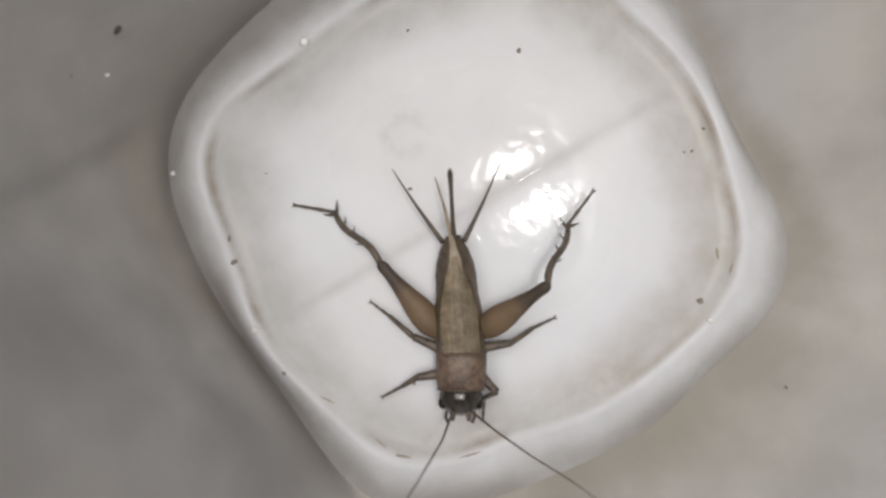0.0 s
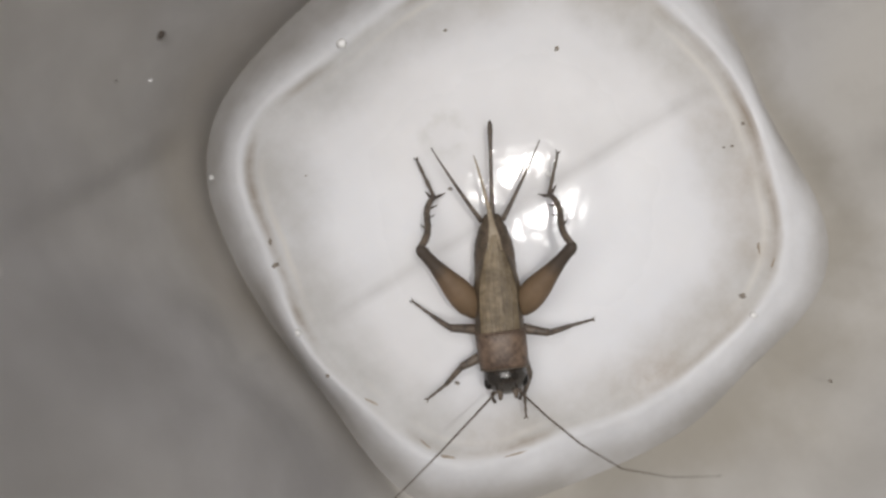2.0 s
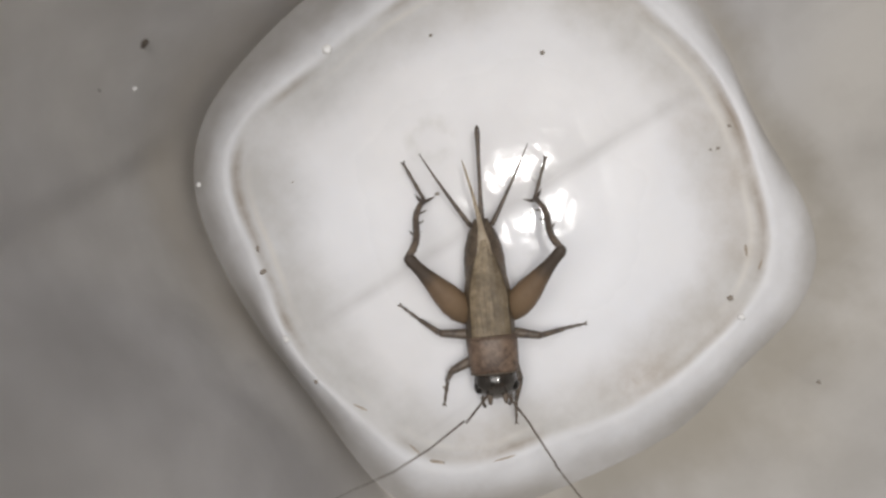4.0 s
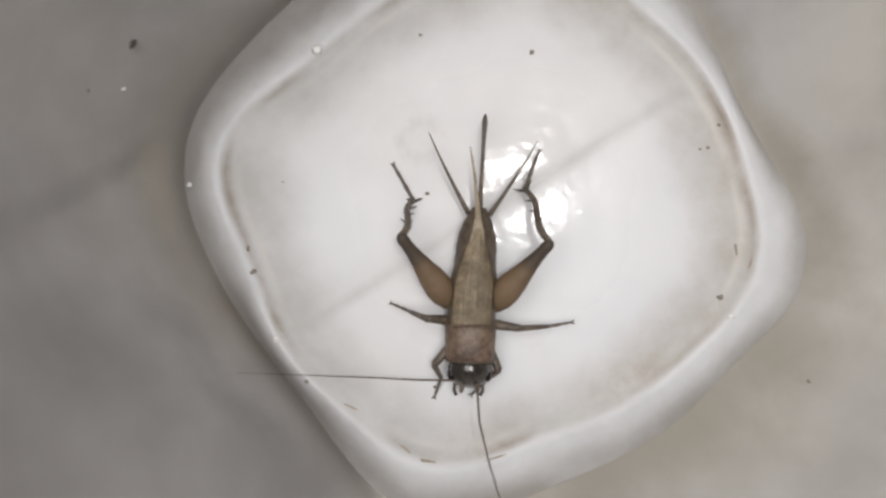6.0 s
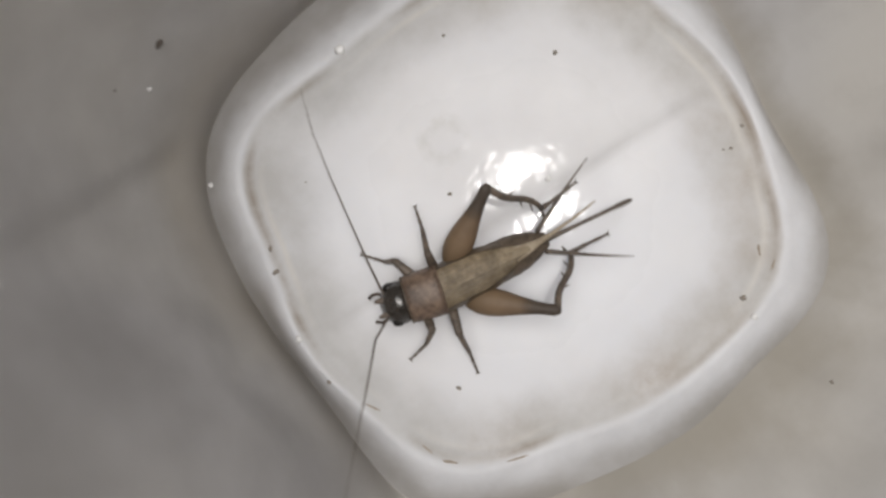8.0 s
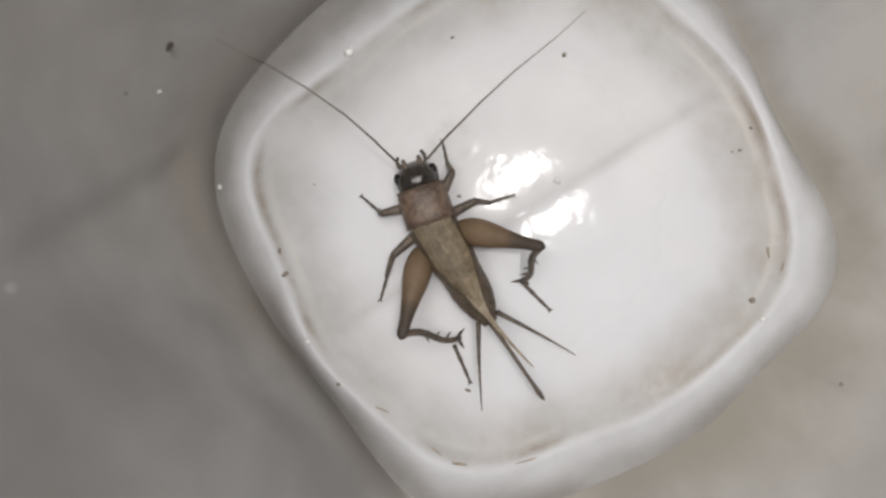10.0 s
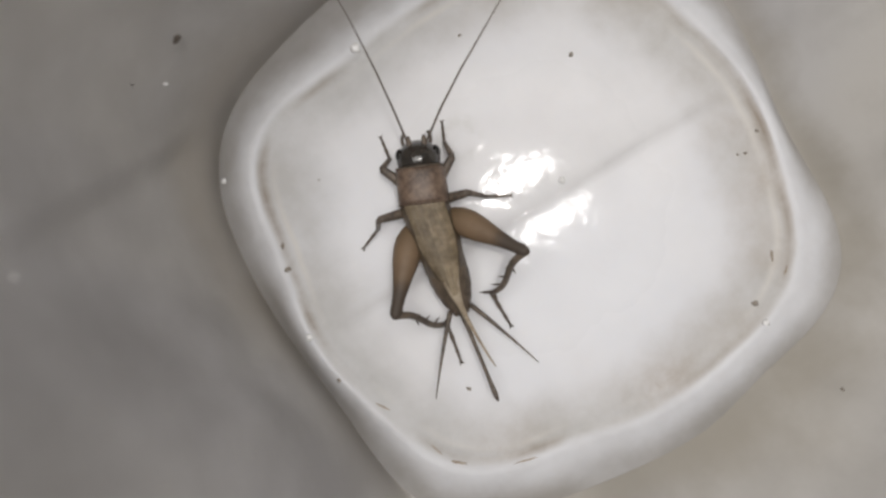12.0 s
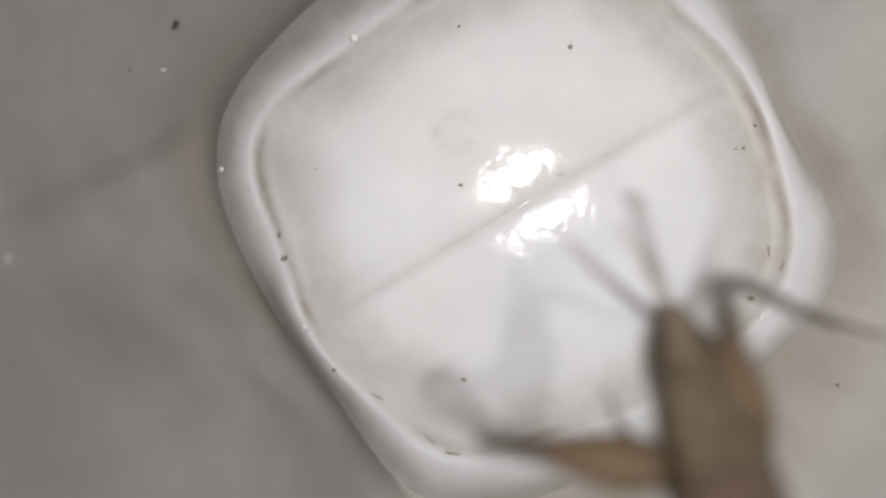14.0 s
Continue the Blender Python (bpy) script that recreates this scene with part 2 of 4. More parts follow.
def femur_chitin(name, length):
    """Yellow-brown thigh that turns dark at the knee."""
    m, nodes, links, s = material(name)
    co = nodes.new("ShaderNodeTexCoord")
    xyz = nodes.new("ShaderNodeSeparateXYZ")
    links.new(co.outputs["Object"], xyz.inputs[0])
    stripe = noise_of(nodes, links, 900, 4, 0.6)
    along = calc(nodes, links, "DIVIDE", xyz.outputs[1], length)
    along = calc(nodes, links, "ADD", along, calc(nodes, links, "MULTIPLY", calc(nodes, links, "SUBTRACT", stripe, 0.5), 0.12))
    col = ramp(nodes, links, along, [(0.0, (0.16, 0.108, 0.06)), (0.35, (0.235, 0.158, 0.097)), (0.60, (0.185, 0.125, 0.079)), (0.74, (0.078, 0.060, 0.048)), (1.0, (0.068, 0.053, 0.044))])
    col = blend(nodes, links, calc(nodes, links, "MULTIPLY", stripe, 0.35), col, (0.07, 0.045, 0.02))
    links.new(col, s.inputs["Base Color"])
    s.inputs["Roughness"].default_value = 0.6
    relief(nodes, links, s, stripe, 0.25, 0.00008)
    return m


def plain(name, a, b, scale, rough):
    m, nodes, links, s = material(name)
    links.new(ramp(nodes, links, noise_of(nodes, links, scale, 4), [(0.35, a), (0.65, b)]), s.inputs["Base Color"])
    s.inputs["Roughness"].default_value = rough
    return m


BASE = base_plastic()
WALL = wall_plastic()
HEAD = chitin("black_head_chitin", (0.016, 0.014, 0.012), (0.045, 0.036, 0.029), 700, 0.15, 0.2, 1.0)
EYE = chitin("eye_lens", (0.006, 0.005, 0.005), (0.016, 0.013, 0.010), 2500, 0.12, 0.1)
SHIELD = chitin("mottled_shield_chitin", (0.086, 0.057, 0.042), (0.215, 0.149, 0.108), 420, 0.46, 0.25, 0.5)
ABDOMEN = chitin("dark_abdomen_chitin", (0.062, 0.047, 0.034), (0.135, 0.101, 0.073), 700, 0.42)
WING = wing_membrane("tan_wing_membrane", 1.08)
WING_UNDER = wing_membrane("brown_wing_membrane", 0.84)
WING_SIDE = chitin("brown_wing_side", (0.075, 0.055, 0.037), (0.15, 0.112, 0.073), 600, 0.45, 0.4)
PALE = chitin("pale_folded_wing", (0.27, 0.215, 0.15), (0.42, 0.35, 0.26), 800, 0.5)
VEIN = chitin("wing_vein", (0.125, 0.096, 0.066), (0.20, 0.157, 0.11), 900, 0.4)
THIGH = femur_chitin("hind_thigh_chitin", 0.0106)
LEG = chitin("dark_leg_chitin", (0.075, 0.060, 0.049), (0.165, 0.128, 0.098), 900, 0.45)
FEELER = chitin("feeler_chitin", (0.085, 0.066, 0.052), (0.150, 0.117, 0.090), 1500, 0.5)
CRUMB = plain("dark_crumb", (0.22, 0.195, 0.17), (0.42, 0.37, 0.32), 2500, 0.8)
SOOT = plain("black_crumb", (0.06, 0.05, 0.04), (0.15, 0.12, 0.10), 2500, 0.7)
SHRED = plain("brown_shred", (0.36, 0.30, 0.24), (0.54, 0.47, 0.40), 2500, 0.8)
BEAD = plain("plastic_bead", (0.84, 0.84, 0.84), (0.92, 0.92, 0.92), 900, 0.28)
BEAD.node_tree.nodes["Principled BSDF"].inputs["Specular IOR Level"].default_value = 1.0
PLASTER = plain("grey_plaster", (0.40, 0.395, 0.385), (0.47, 0.46, 0.45), 3, 0.9)
TILE = plain("pale_floor", (0.42, 0.41, 0.39), (0.50, 0.49, 0.47), 4, 0.5)


# ---- mesh helpers ----
def part(name, bm, mat, parent, label="", smooth=True):
    me = bpy.data.meshes.new(name)
    bmesh.ops.recalc_face_normals(bm, faces=bm.faces)
    bm.to_mesh(me)
    bm.free()
    if smooth:
        me.polygons.foreach_set("use_smooth", [True] * len(me.polygons))
    me.materials.append(mat)
    ob = new(name, me)
    ob.parent = parent
    if label:
        tagged(ob, label)
    return ob


def loft(bm, rings, close=True, caps=True):
    """Skin a list of rings of points (metres), each of the same length."""
    rows = [[bm.verts.new(p) for p in ring] for ring in rings]
    n = len(rows[0])
    for a, b in zip(rows, rows[1:]):
        for i in range(n if close else n - 1):
            j = (i + 1) % n
            bm.faces.new((a[i], a[j], b[j], b[i]))
    if caps and close:
        bm.faces.new(rows[0])
        bm.faces.new(rows[-1][::-1])
    return rows


def oval(y, hw, hh, cz, n=20, cx=0.0, flat=1.0, power=2.0):
    """A ring across the body at y: half width, half height and middle height in mm; flat below 1 flattens the underside."""
    ring = []
    for i in range(n):
        a = 2 * math.pi * i / n
        c, s = math.cos(a), math.sin(a)
        e = 2 / power
        x, z = abs(c) ** e * math.copysign(1, c), abs(s) ** e * math.copysign(1, s)
        ring.append(((cx + hw * x) * MM, y * MM, (cz + hh * z * (flat if z < 0 else 1)) * MM))
    return ring


def tube(bm, points, radii, n=8):
    """A round tapered tube through points in mm."""
    pts = [Vector(p) for p in points]
    rings = []
    for i, p in enumerate(pts):
        d = (pts[min(i + 1, len(pts) - 1)] - pts[max(i - 1, 0)]).normalized()
        side = d.cross(Vector((0, 0, 1)))
        side = side.normalized() if side.length > 1e-6 else Vector((1, 0, 0))
        up = side.cross(d)
        rings.append([(p + (side * math.cos(k * 2 * math.pi / n) + up * math.sin(k * 2 * math.pi / n)) * radii[i]) * MM for k in range(n)])
    loft(bm, rings)


def blob(bm, cx, cy, cz, rx, ry, rz, n=10, rough=0.0, seed=0):
    """A rounded lump, in mm."""
    rings = []
    for j in range(1, n):
        a = math.pi * j / n
        ring = []
        for i in range(n * 2):
            b = math.pi * i / n
            v = Vector((math.sin(a) * math.cos(b), math.sin(a) * math.sin(b), math.cos(a)))
            k = 1 + rough * noise.noise(v * 1.7 + Vector((seed * 3.1, 0, 0)))
            ring.append(((cx + rx * v.x * k) * MM, (cy + ry * v.y * k) * MM, (cz + rz * v.z * k) * MM))
        rings.append(ring)
    loft(bm, rings)


# ---- the room that closes the place, never in view ----
def slab(name, x0, x1, y0, y1, z0, z1, mat, label):
    bm = bmesh.new()
    bmesh.ops.create_cube(bm, size=1)
    for v in bm.verts:
        v.co = ((x0 + x1) / 2 + v.co.x * (x1 - x0), (y0 + y1) / 2 + v.co.y * (y1 - y0), (z0 + z1) / 2 + v.co.z * (z1 - z0))
    return tagged(part(name, bm, mat, None, smooth=False), label, name.split("_")[0], kind="structure")


FLOOR_Z = -0.0085
slab("floor", -1.6, 2.4, -2.4, 1.7, FLOOR_Z - 0.1, FLOOR_Z, TILE, "pale smooth floor under the plastic container")
slab("wall_north", -1.6, 2.4, 1.7, 1.8, FLOOR_Z, 2.5, PLASTER, "plain pale grey plaster wall of the room")
slab("wall_south", -1.6, 2.4, -2.5, -2.4, FLOOR_Z, 2.5, PLASTER, "plain pale grey plaster wall of the room")
slab("wall_east", 2.4, 2.5, -2.5, 1.8, FLOOR_Z, 2.5, PLASTER, "plain pale grey plaster wall of the room")
slab("wall_west", -1.7, -1.6, -2.5, 1.8, FLOOR_Z, 2.5, PLASTER, "plain pale grey plaster wall of the room")
slab("ceiling", -1.7, 2.5, -2.5, 1.8, 2.5, 2.6, PLASTER, "plain pale grey plaster ceiling of the room")

# the panel's frame on the ceiling
panel_fixture = new("ceiling_panel")
panel_fixture.location = (-0.3, 0.3, 2.46)
tagged(panel_fixture, "wide white ceiling light panel, switched on", "lamp")
for turn in range(4):
    rail = bmesh.new()
    bmesh.ops.create_cube(rail, size=1)
    for v in rail.verts:
        v.co = (v.co.x * 2.08, 1.025 + v.co.y * 0.03, v.co.z * 0.06)
    rail_ob = part("frame", rail, BEAD, panel_fixture, smooth=False)
    rail_ob.rotation_euler.z = turn * math.pi / 2

# the lamp hangs on a cord from the ceiling; its light is the globe below the socket
fixture = new("pendant_lamp")
fixture.location = (0.190, 0.126, 2.1)
tagged(fixture, "white pendant lamp socket on a cord, switched on", "lamp")
for piece, profile in (("socket", ((0.010, 0.084), (0.026, 0.084), (0.028, 0.095), (0.024, 0.14), (0.008, 0.15))), ("cord", ((0.003, 0.148), (0.003, 0.25), (0.003, 0.4)))):
    lamp_mesh = bmesh.new()
    loft(lamp_mesh, [[(r * math.cos(a), r * math.sin(a), z) for a in [2 * math.pi * i / 24 for i in range(24)]] for r, z in profile])
    part(piece, lamp_mesh, BEAD, fixture)

# ---- the container: a blow-moulded square tub with rounded corners, seen from inside ----
TUB = pose(5.5 * MM, 4.6 * MM, 0, 0, 0, 32.0)
MARK = (-2.6, 11.2)
DENTS = ((-36.5, 6.3, 13.0), (-36.2, -3.6, 15.0))
BURRS = [(-14.73, 23.20, -0.65, 0.42), (-19.39, -10.40, -0.01, 0.3), (-30.42, 7.75, -2.36, 0.25), (9.45, 8.26, -0.12, 0.28), (-37.40, -2.70, 35.99, 0.15), (-32.84, 16.47, 12.57, 0.16), (33.41, -7.80, 0.08, 0.28)]


def smooth(a, b, x):
    k = min(max((x - a) / (b - a), 0.0), 1.0)
    return k * k * (3 - 2 * k)


def outline(s, a, power):
    """The point of a rounded square of half side s at the angle a."""
    c, d = math.cos(a), math.sin(a)
    k = (abs(c) ** power + abs(d) ** power) ** (-1 / power)
    return s * c * k, s * d * k


# how far the moulded groove and the ring's outer edge depart from a rounded square, as waves round the base
GROOVE_WAVES = (0.0387, 0.0122, 0.0025, 0.035, -0.0141, -0.0039, 0.003, 0.0129, -0.0022, 0.0083, -0.0081, 0.0031, 0.0016, -0.0041, -0.0019, 0.0164, 0.0011)
RIM_WAVES = (0.0084, 0.0191, 0.0159, -0.011, 0.0023, 0.0077, -0.001, -0.0039, -0.0033, -0.0081, 0.0092, -0.0081, 0.0026, 0.0018, 0.0067, 0.0101, 0.0025)


def waves(values, a):
    out = values[0]
    for k in range(1, (len(values) + 1) // 2):
        out += values[2 * k - 1] * math.cos(k * a) + values[2 * k] * math.sin(k * a)
    return out


def stretch(s, a):
    """By how much the outline of half side s is drawn out at the angle a."""
    if s <= 26.2:
        return 1 + waves(GROOVE_WAVES, a) * smooth(10, 26.2, s)
    k = (s - 26.2) / 6.0
    return (1 + waves(GROOVE_WAVES, a)) * (1 - k) + rim(a) * k


def gutter(x, y):
    """Depth in mm of the gutter between the ring and the wall: deep where the wall stands upright."""
    return 4.6 - 1.4 * smooth(0.4, 1.9, side_flare(x, y))


def rim(a):
    """By how much the ring's outer edge is drawn out at the angle a."""
    bulge = 0.042 * math.exp(-((a % (2 * math.pi) - 4.93) / 0.25) ** 2)
    return (1 + waves(RIM_WAVES, a) + bulge) * (1 + (gutter(math.cos(a), math.sin(a)) - 3.0) / 110.0)


def side_flare(x, y):
    """How far the wall leans out on this side of the tub, per millimetre of height."""
    c, d = x ** 4, y ** 4
    return ((1.45 if x > 0 else 0.24) * c + (0.25 if y > 0 else 2.9) * d) / max(c + d, 1e-9)


def base_height(s, x, y):
    """Height of the base in mm: flat middle, slope to a ridge and a groove, rounded ring that turns down to the wall's foot."""
    z = -0.50 * smooth(19.5, 25.0, s)
    worn = min(max(0.55 + 1.5 * noise.noise((x * 0.07, y * 0.07, 11.0)) + 0.5 * noise.noise((x * 0.25, y * 0.25, 13.0)), 0.05), 1.2)
    z += (0.08 * math.exp(-((s - 24.5) / 0.60) ** 2) - 0.20 * math.exp(-((s - 25.75) / 0.75) ** 2)) * worn
    if s > 25.5:
        deep = gutter(x, y)
        z += 0.40 * smooth(25.5, 27.3, s)
        fall = min(max((s - 26.5) / 5.7, 0.0), 1.0)
        z -= deep * fall ** 1.5 * (1.15 - 0.15 * fall ** 4)
    inside = 1 - smooth(19.0, 24.0, s)
    off = y - SEAM_Y
    # the weld line: a shallow valley with a fine crack along it
    valley = -0.125 * math.exp(-math.sqrt(off * off + 0.12) / (2.4 if off > 0 else 2.0))
    z += (valley - 0.035 * math.exp(-(off / 0.32) ** 2)) * (1 - smooth(15.0, 23.0, s))
    z += 0.02 * noise.noise((x * 0.09, y * 0.09, 3.0)) * inside
    z += 0.05 * (1 - math.exp(-((x - 0.5) / 8.5) ** 2)) * (1 - smooth(12.0, 22.0, s))
    z += (0.10 * noise.noise((x * 0.30, y * 0.30, 9.0)) + 0.22 * noise.noise((x * 0.10, y * 0.10, 5.0)) + 0.06 * noise.noise((x * 0.8, y * 0.8, 4.0))) * smooth(22, 26, s)
    mark = math.hypot(x - MARK[0], (y - MARK[1]) * 1.1)
    z += 0.012 * math.exp(-((mark - 2.3) / 0.7) ** 2) * (1 + 0.9 * noise.noise((x, y, 1.0))) + 0.03 * math.exp(-(mark / 0.9) ** 2)
    return z


def base_point(s, a):
    """The point of the base's skin on the outline of half side s at the angle a, tub mm."""
    x, y = outline(s, a, 2.6 + 0.6 * smooth(8, 25, s))
    k = stretch(s, a)
    return x * k, y * k, base_height(s, x, y)


def skin_height(x, y):
    """Height of the base in mm below or above the world point x, y; the foot's height past the ring."""
    p = TUB.inverted() @ Vector((x * MM, y * MM, 0))
    far, a = math.hypot(p.x, p.y) / MM, math.atan2(p.y, p.x)
    low, high = 0.1, 32.2
    for _ in range(30):
        mid = (low + high) / 2
        if math.hypot(*base_point(mid, a)[:2]) < far:
            low = mid
        else:
            high = mid
    return base_point(low, a)[2]


def set_profile(ob, values, n, scale):
    """Write how far out along the profile each ring of n points lies into the UV map."""
    me = ob.data
    index = np.zeros(len(me.loops), dtype=np.int32)
    me.loops.foreach_get("vertex_index", index)
    u = np.array(values, dtype=np.float32)[index // n] / scale
    me.uv_layers.new(name="profile").data.foreach_set("uv", np.stack([u, np.full_like(u, 0.5)], 1).ravel())


def build_tub():
    tub = new("plastic_container")
    tub.matrix_basis = TUB
    tagged(tub, "milky white square plastic container with grime round its base", "container")
    n = 720
    # base: inner skin and a flat underside
    steps = [0.12 + 23.2 * (i / 104) for i in range(104)] + [23.4 + 8.8 * (i / 80) for i in range(81)]
    bm = bmesh.new()
    rings = [[tuple(v * MM for v in base_point(s, 2 * math.pi * i / n)) for i in range(n)] for s in steps]
    rings.append([(x * 1.002, y * 1.002, -0.0082) for x, y, z in rings[-1]])
    rings.append([(x * 0.05, y * 0.05, -0.0082) for x, y, z in rings[-2]])
    loft(bm, rings)
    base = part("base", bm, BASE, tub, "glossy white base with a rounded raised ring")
    set_profile(base, steps + [32.2, 32.2], n, 40.0)
    # wall: flares upwards, with a moulded corner line on one side
    bm = bmesh.new()
    heights = [-3.9 + 75.9 * (i / 140) ** 1.5 for i in range(141)]

    def opening(h):
        """The wall starts upright above its fillet and leans out over its first millimetres."""
        return max(h, 0) ** 2 / 14 if h < 7 else h - 3.5

    def skin(extra, levels):
        out = []
        for level in levels:
            power = 3.2 + 0.8 * smooth(0, 60, level)
            ring = []
            for i in range(n):
                a = 2 * math.pi * i / n
                c, d = math.cos(a), math.sin(a)
                flare = side_flare(c, d)
                foot = base_height(32.2, *outline(32.2, a, 3.2)) - 0.02
                z = foot + (level + 3.9) * (72 - foot) / 75.9
                shallow = smooth(0.4, 1.9, flare)
                h = z - foot
                lean_out = opening(h) * (1 - shallow) + h * shallow
                bend = 1.9 - 0.9 * shallow
                fillet = math.sqrt(max(h * (2 * bend - h), 0)) if h < bend else bend
                s = 32.15 + (0.04 + 0.75 * shallow) * fillet + flare * lean_out - 0.003 * max(z, 0) ** 2 * flare + extra
                x, y = outline(s, a, power)
                fade = smooth(-2.0, 8.0, z)
                push = 0.8 * noise.noise((x * 0.055, y * 0.055, z * 0.06)) * fade
                if x < 0:
                    edge = 27.4 - 0.2 * z
                    push += 1.05 * (1 - smooth(edge - 3.2, edge + 0.8, y)) * smooth(2, 20, y) * fade
                for bx, by, bz in DENTS:
                    push -= 1.1 * math.exp(-((x - bx) ** 2 + (y - by) ** 2 + 0.3 * (z - bz) ** 2) / 14.0)
                if abs(x) > abs(y):
                    push -= 0.40 * math.exp(-((y - SEAM_Y) / (0.55 + 0.05 * max(z, 0))) ** 2) * fade * (1 - smooth(4, 26, z))
                k = 1 + push / max(math.hypot(x, y), 1) + (rim(a) - 1) * (1 - smooth(0, 25, z))
                ring.append((x * k * MM, y * k * MM, z * MM))
            out.append(ring)
        return out

    outer = heights[::-6]
    rings = skin(0.0, heights) + skin(1.0, outer)
    loft(bm, rings, caps=False)
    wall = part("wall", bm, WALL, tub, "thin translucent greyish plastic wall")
    set_profile(wall, [h + 3.9 for h in heights + outer], n, 80.0)
    # tiny glossy burrs left by the mould, world mm
    for x, y, z, size in BURRS:
        bm = bmesh.new()
        blob(bm, 0, 0, 0, size * 1.45, size * 1.25, size * 0.6, 8, 0.5, x)
        burr = part("burr", bm, BEAD, tub, "tiny glossy burr")
        burr.matrix_basis = TUB.inverted() @ pose(x * MM, y * MM, (z if z > 5 else skin_height(x, y) + 0.1) * MM)
    return tub


build_tub()


# ---- crumbs of dirt and small plastic beads, world mm: x, y, z, size, length, turn ----
def crumb(x, y, z, size, length, turn, seed):
    bm = bmesh.new()
    blob(bm, 0, 0, size * 0.14, length * 0.62, size * 0.58, size * 0.30, 9, 0.9, seed)
    ob = part("dirt_crumb", bm, SOOT if z > 5 else SHRED if length > 2.5 * size else CRUMB, None)
    ob.matrix_basis = pose(x * MM, y * MM, (z if z > 0.5 else skin_height(x, y)) * MM, 0, 0, turn)
    tagged(ob, "tiny dark brown crumb of dirt on the plastic", "dirt", "dirt crumbs")


CRUMBS = [
    (-31.18, 20.73, 14.50, 0.45, 0.85, 50),
    (-32.83, 16.41, 12.48, 0.22, 0.25, 0),
    (10.21, 22.83, 0.00, 0.4, 0.48, 60),
    (-2.68, 24.82, -0.10, 0.28, 0.32, 0),
    (-15.90, -15.38, -0.02, 0.4, 0.44, 0),
    (-22.18, -2.68, -0.00, 0.42, 0.75, 20),
    (-22.80, 0.07, -0.78, 0.35, 0.55, 80),
    (32.22, -5.61, -1.02, 0.6, 0.5, 30),
    (32.04, 14.42, 0.29, 0.28, 0.34, 0),
    (30.72, 11.80, -0.82, 0.22, 0.3, 20),
    (-0.86, -16.03, 0.00, 0.28, 0.45, -30),
    (-1.94, 6.46, -0.00, 0.32, 0.4, 0),
    (41.91, -15.19, 0.89, 0.3, 0.4, -30),
    (-10.84, -18.35, -0.76, 0.17, 1.7, -25),
    (-1.96, -24.68, -0.88, 0.26, 1.2, -5),
    (6.27, -24.14, -1.08, 0.16, 2.0, 16),
    (-4.51, -23.21, -1.04, 0.16, 1.2, -40),
    (34.00, 0.07, -0.80, 0.2, 1.0, 95),
    (35.73, -1.66, -0.18, 0.2, 1.1, 70),
    (-34.76, 15.54, 17.20, 0.16, 0.2, 0),
    (-18.65, 7.79, -0.08, 0.12, 0.2, 0),
    (29.80, 11.62, -0.73, 0.16, 0.24, 0),
]
for number, values in enumerate(CRUMBS):
    crumb(*values, number)


# ---- the cricket; local mm: y ahead, x to its right, z up from its feet ----
OVIPOSITOR_ROOT = (-0.00005, -0.0092, 0.0035)


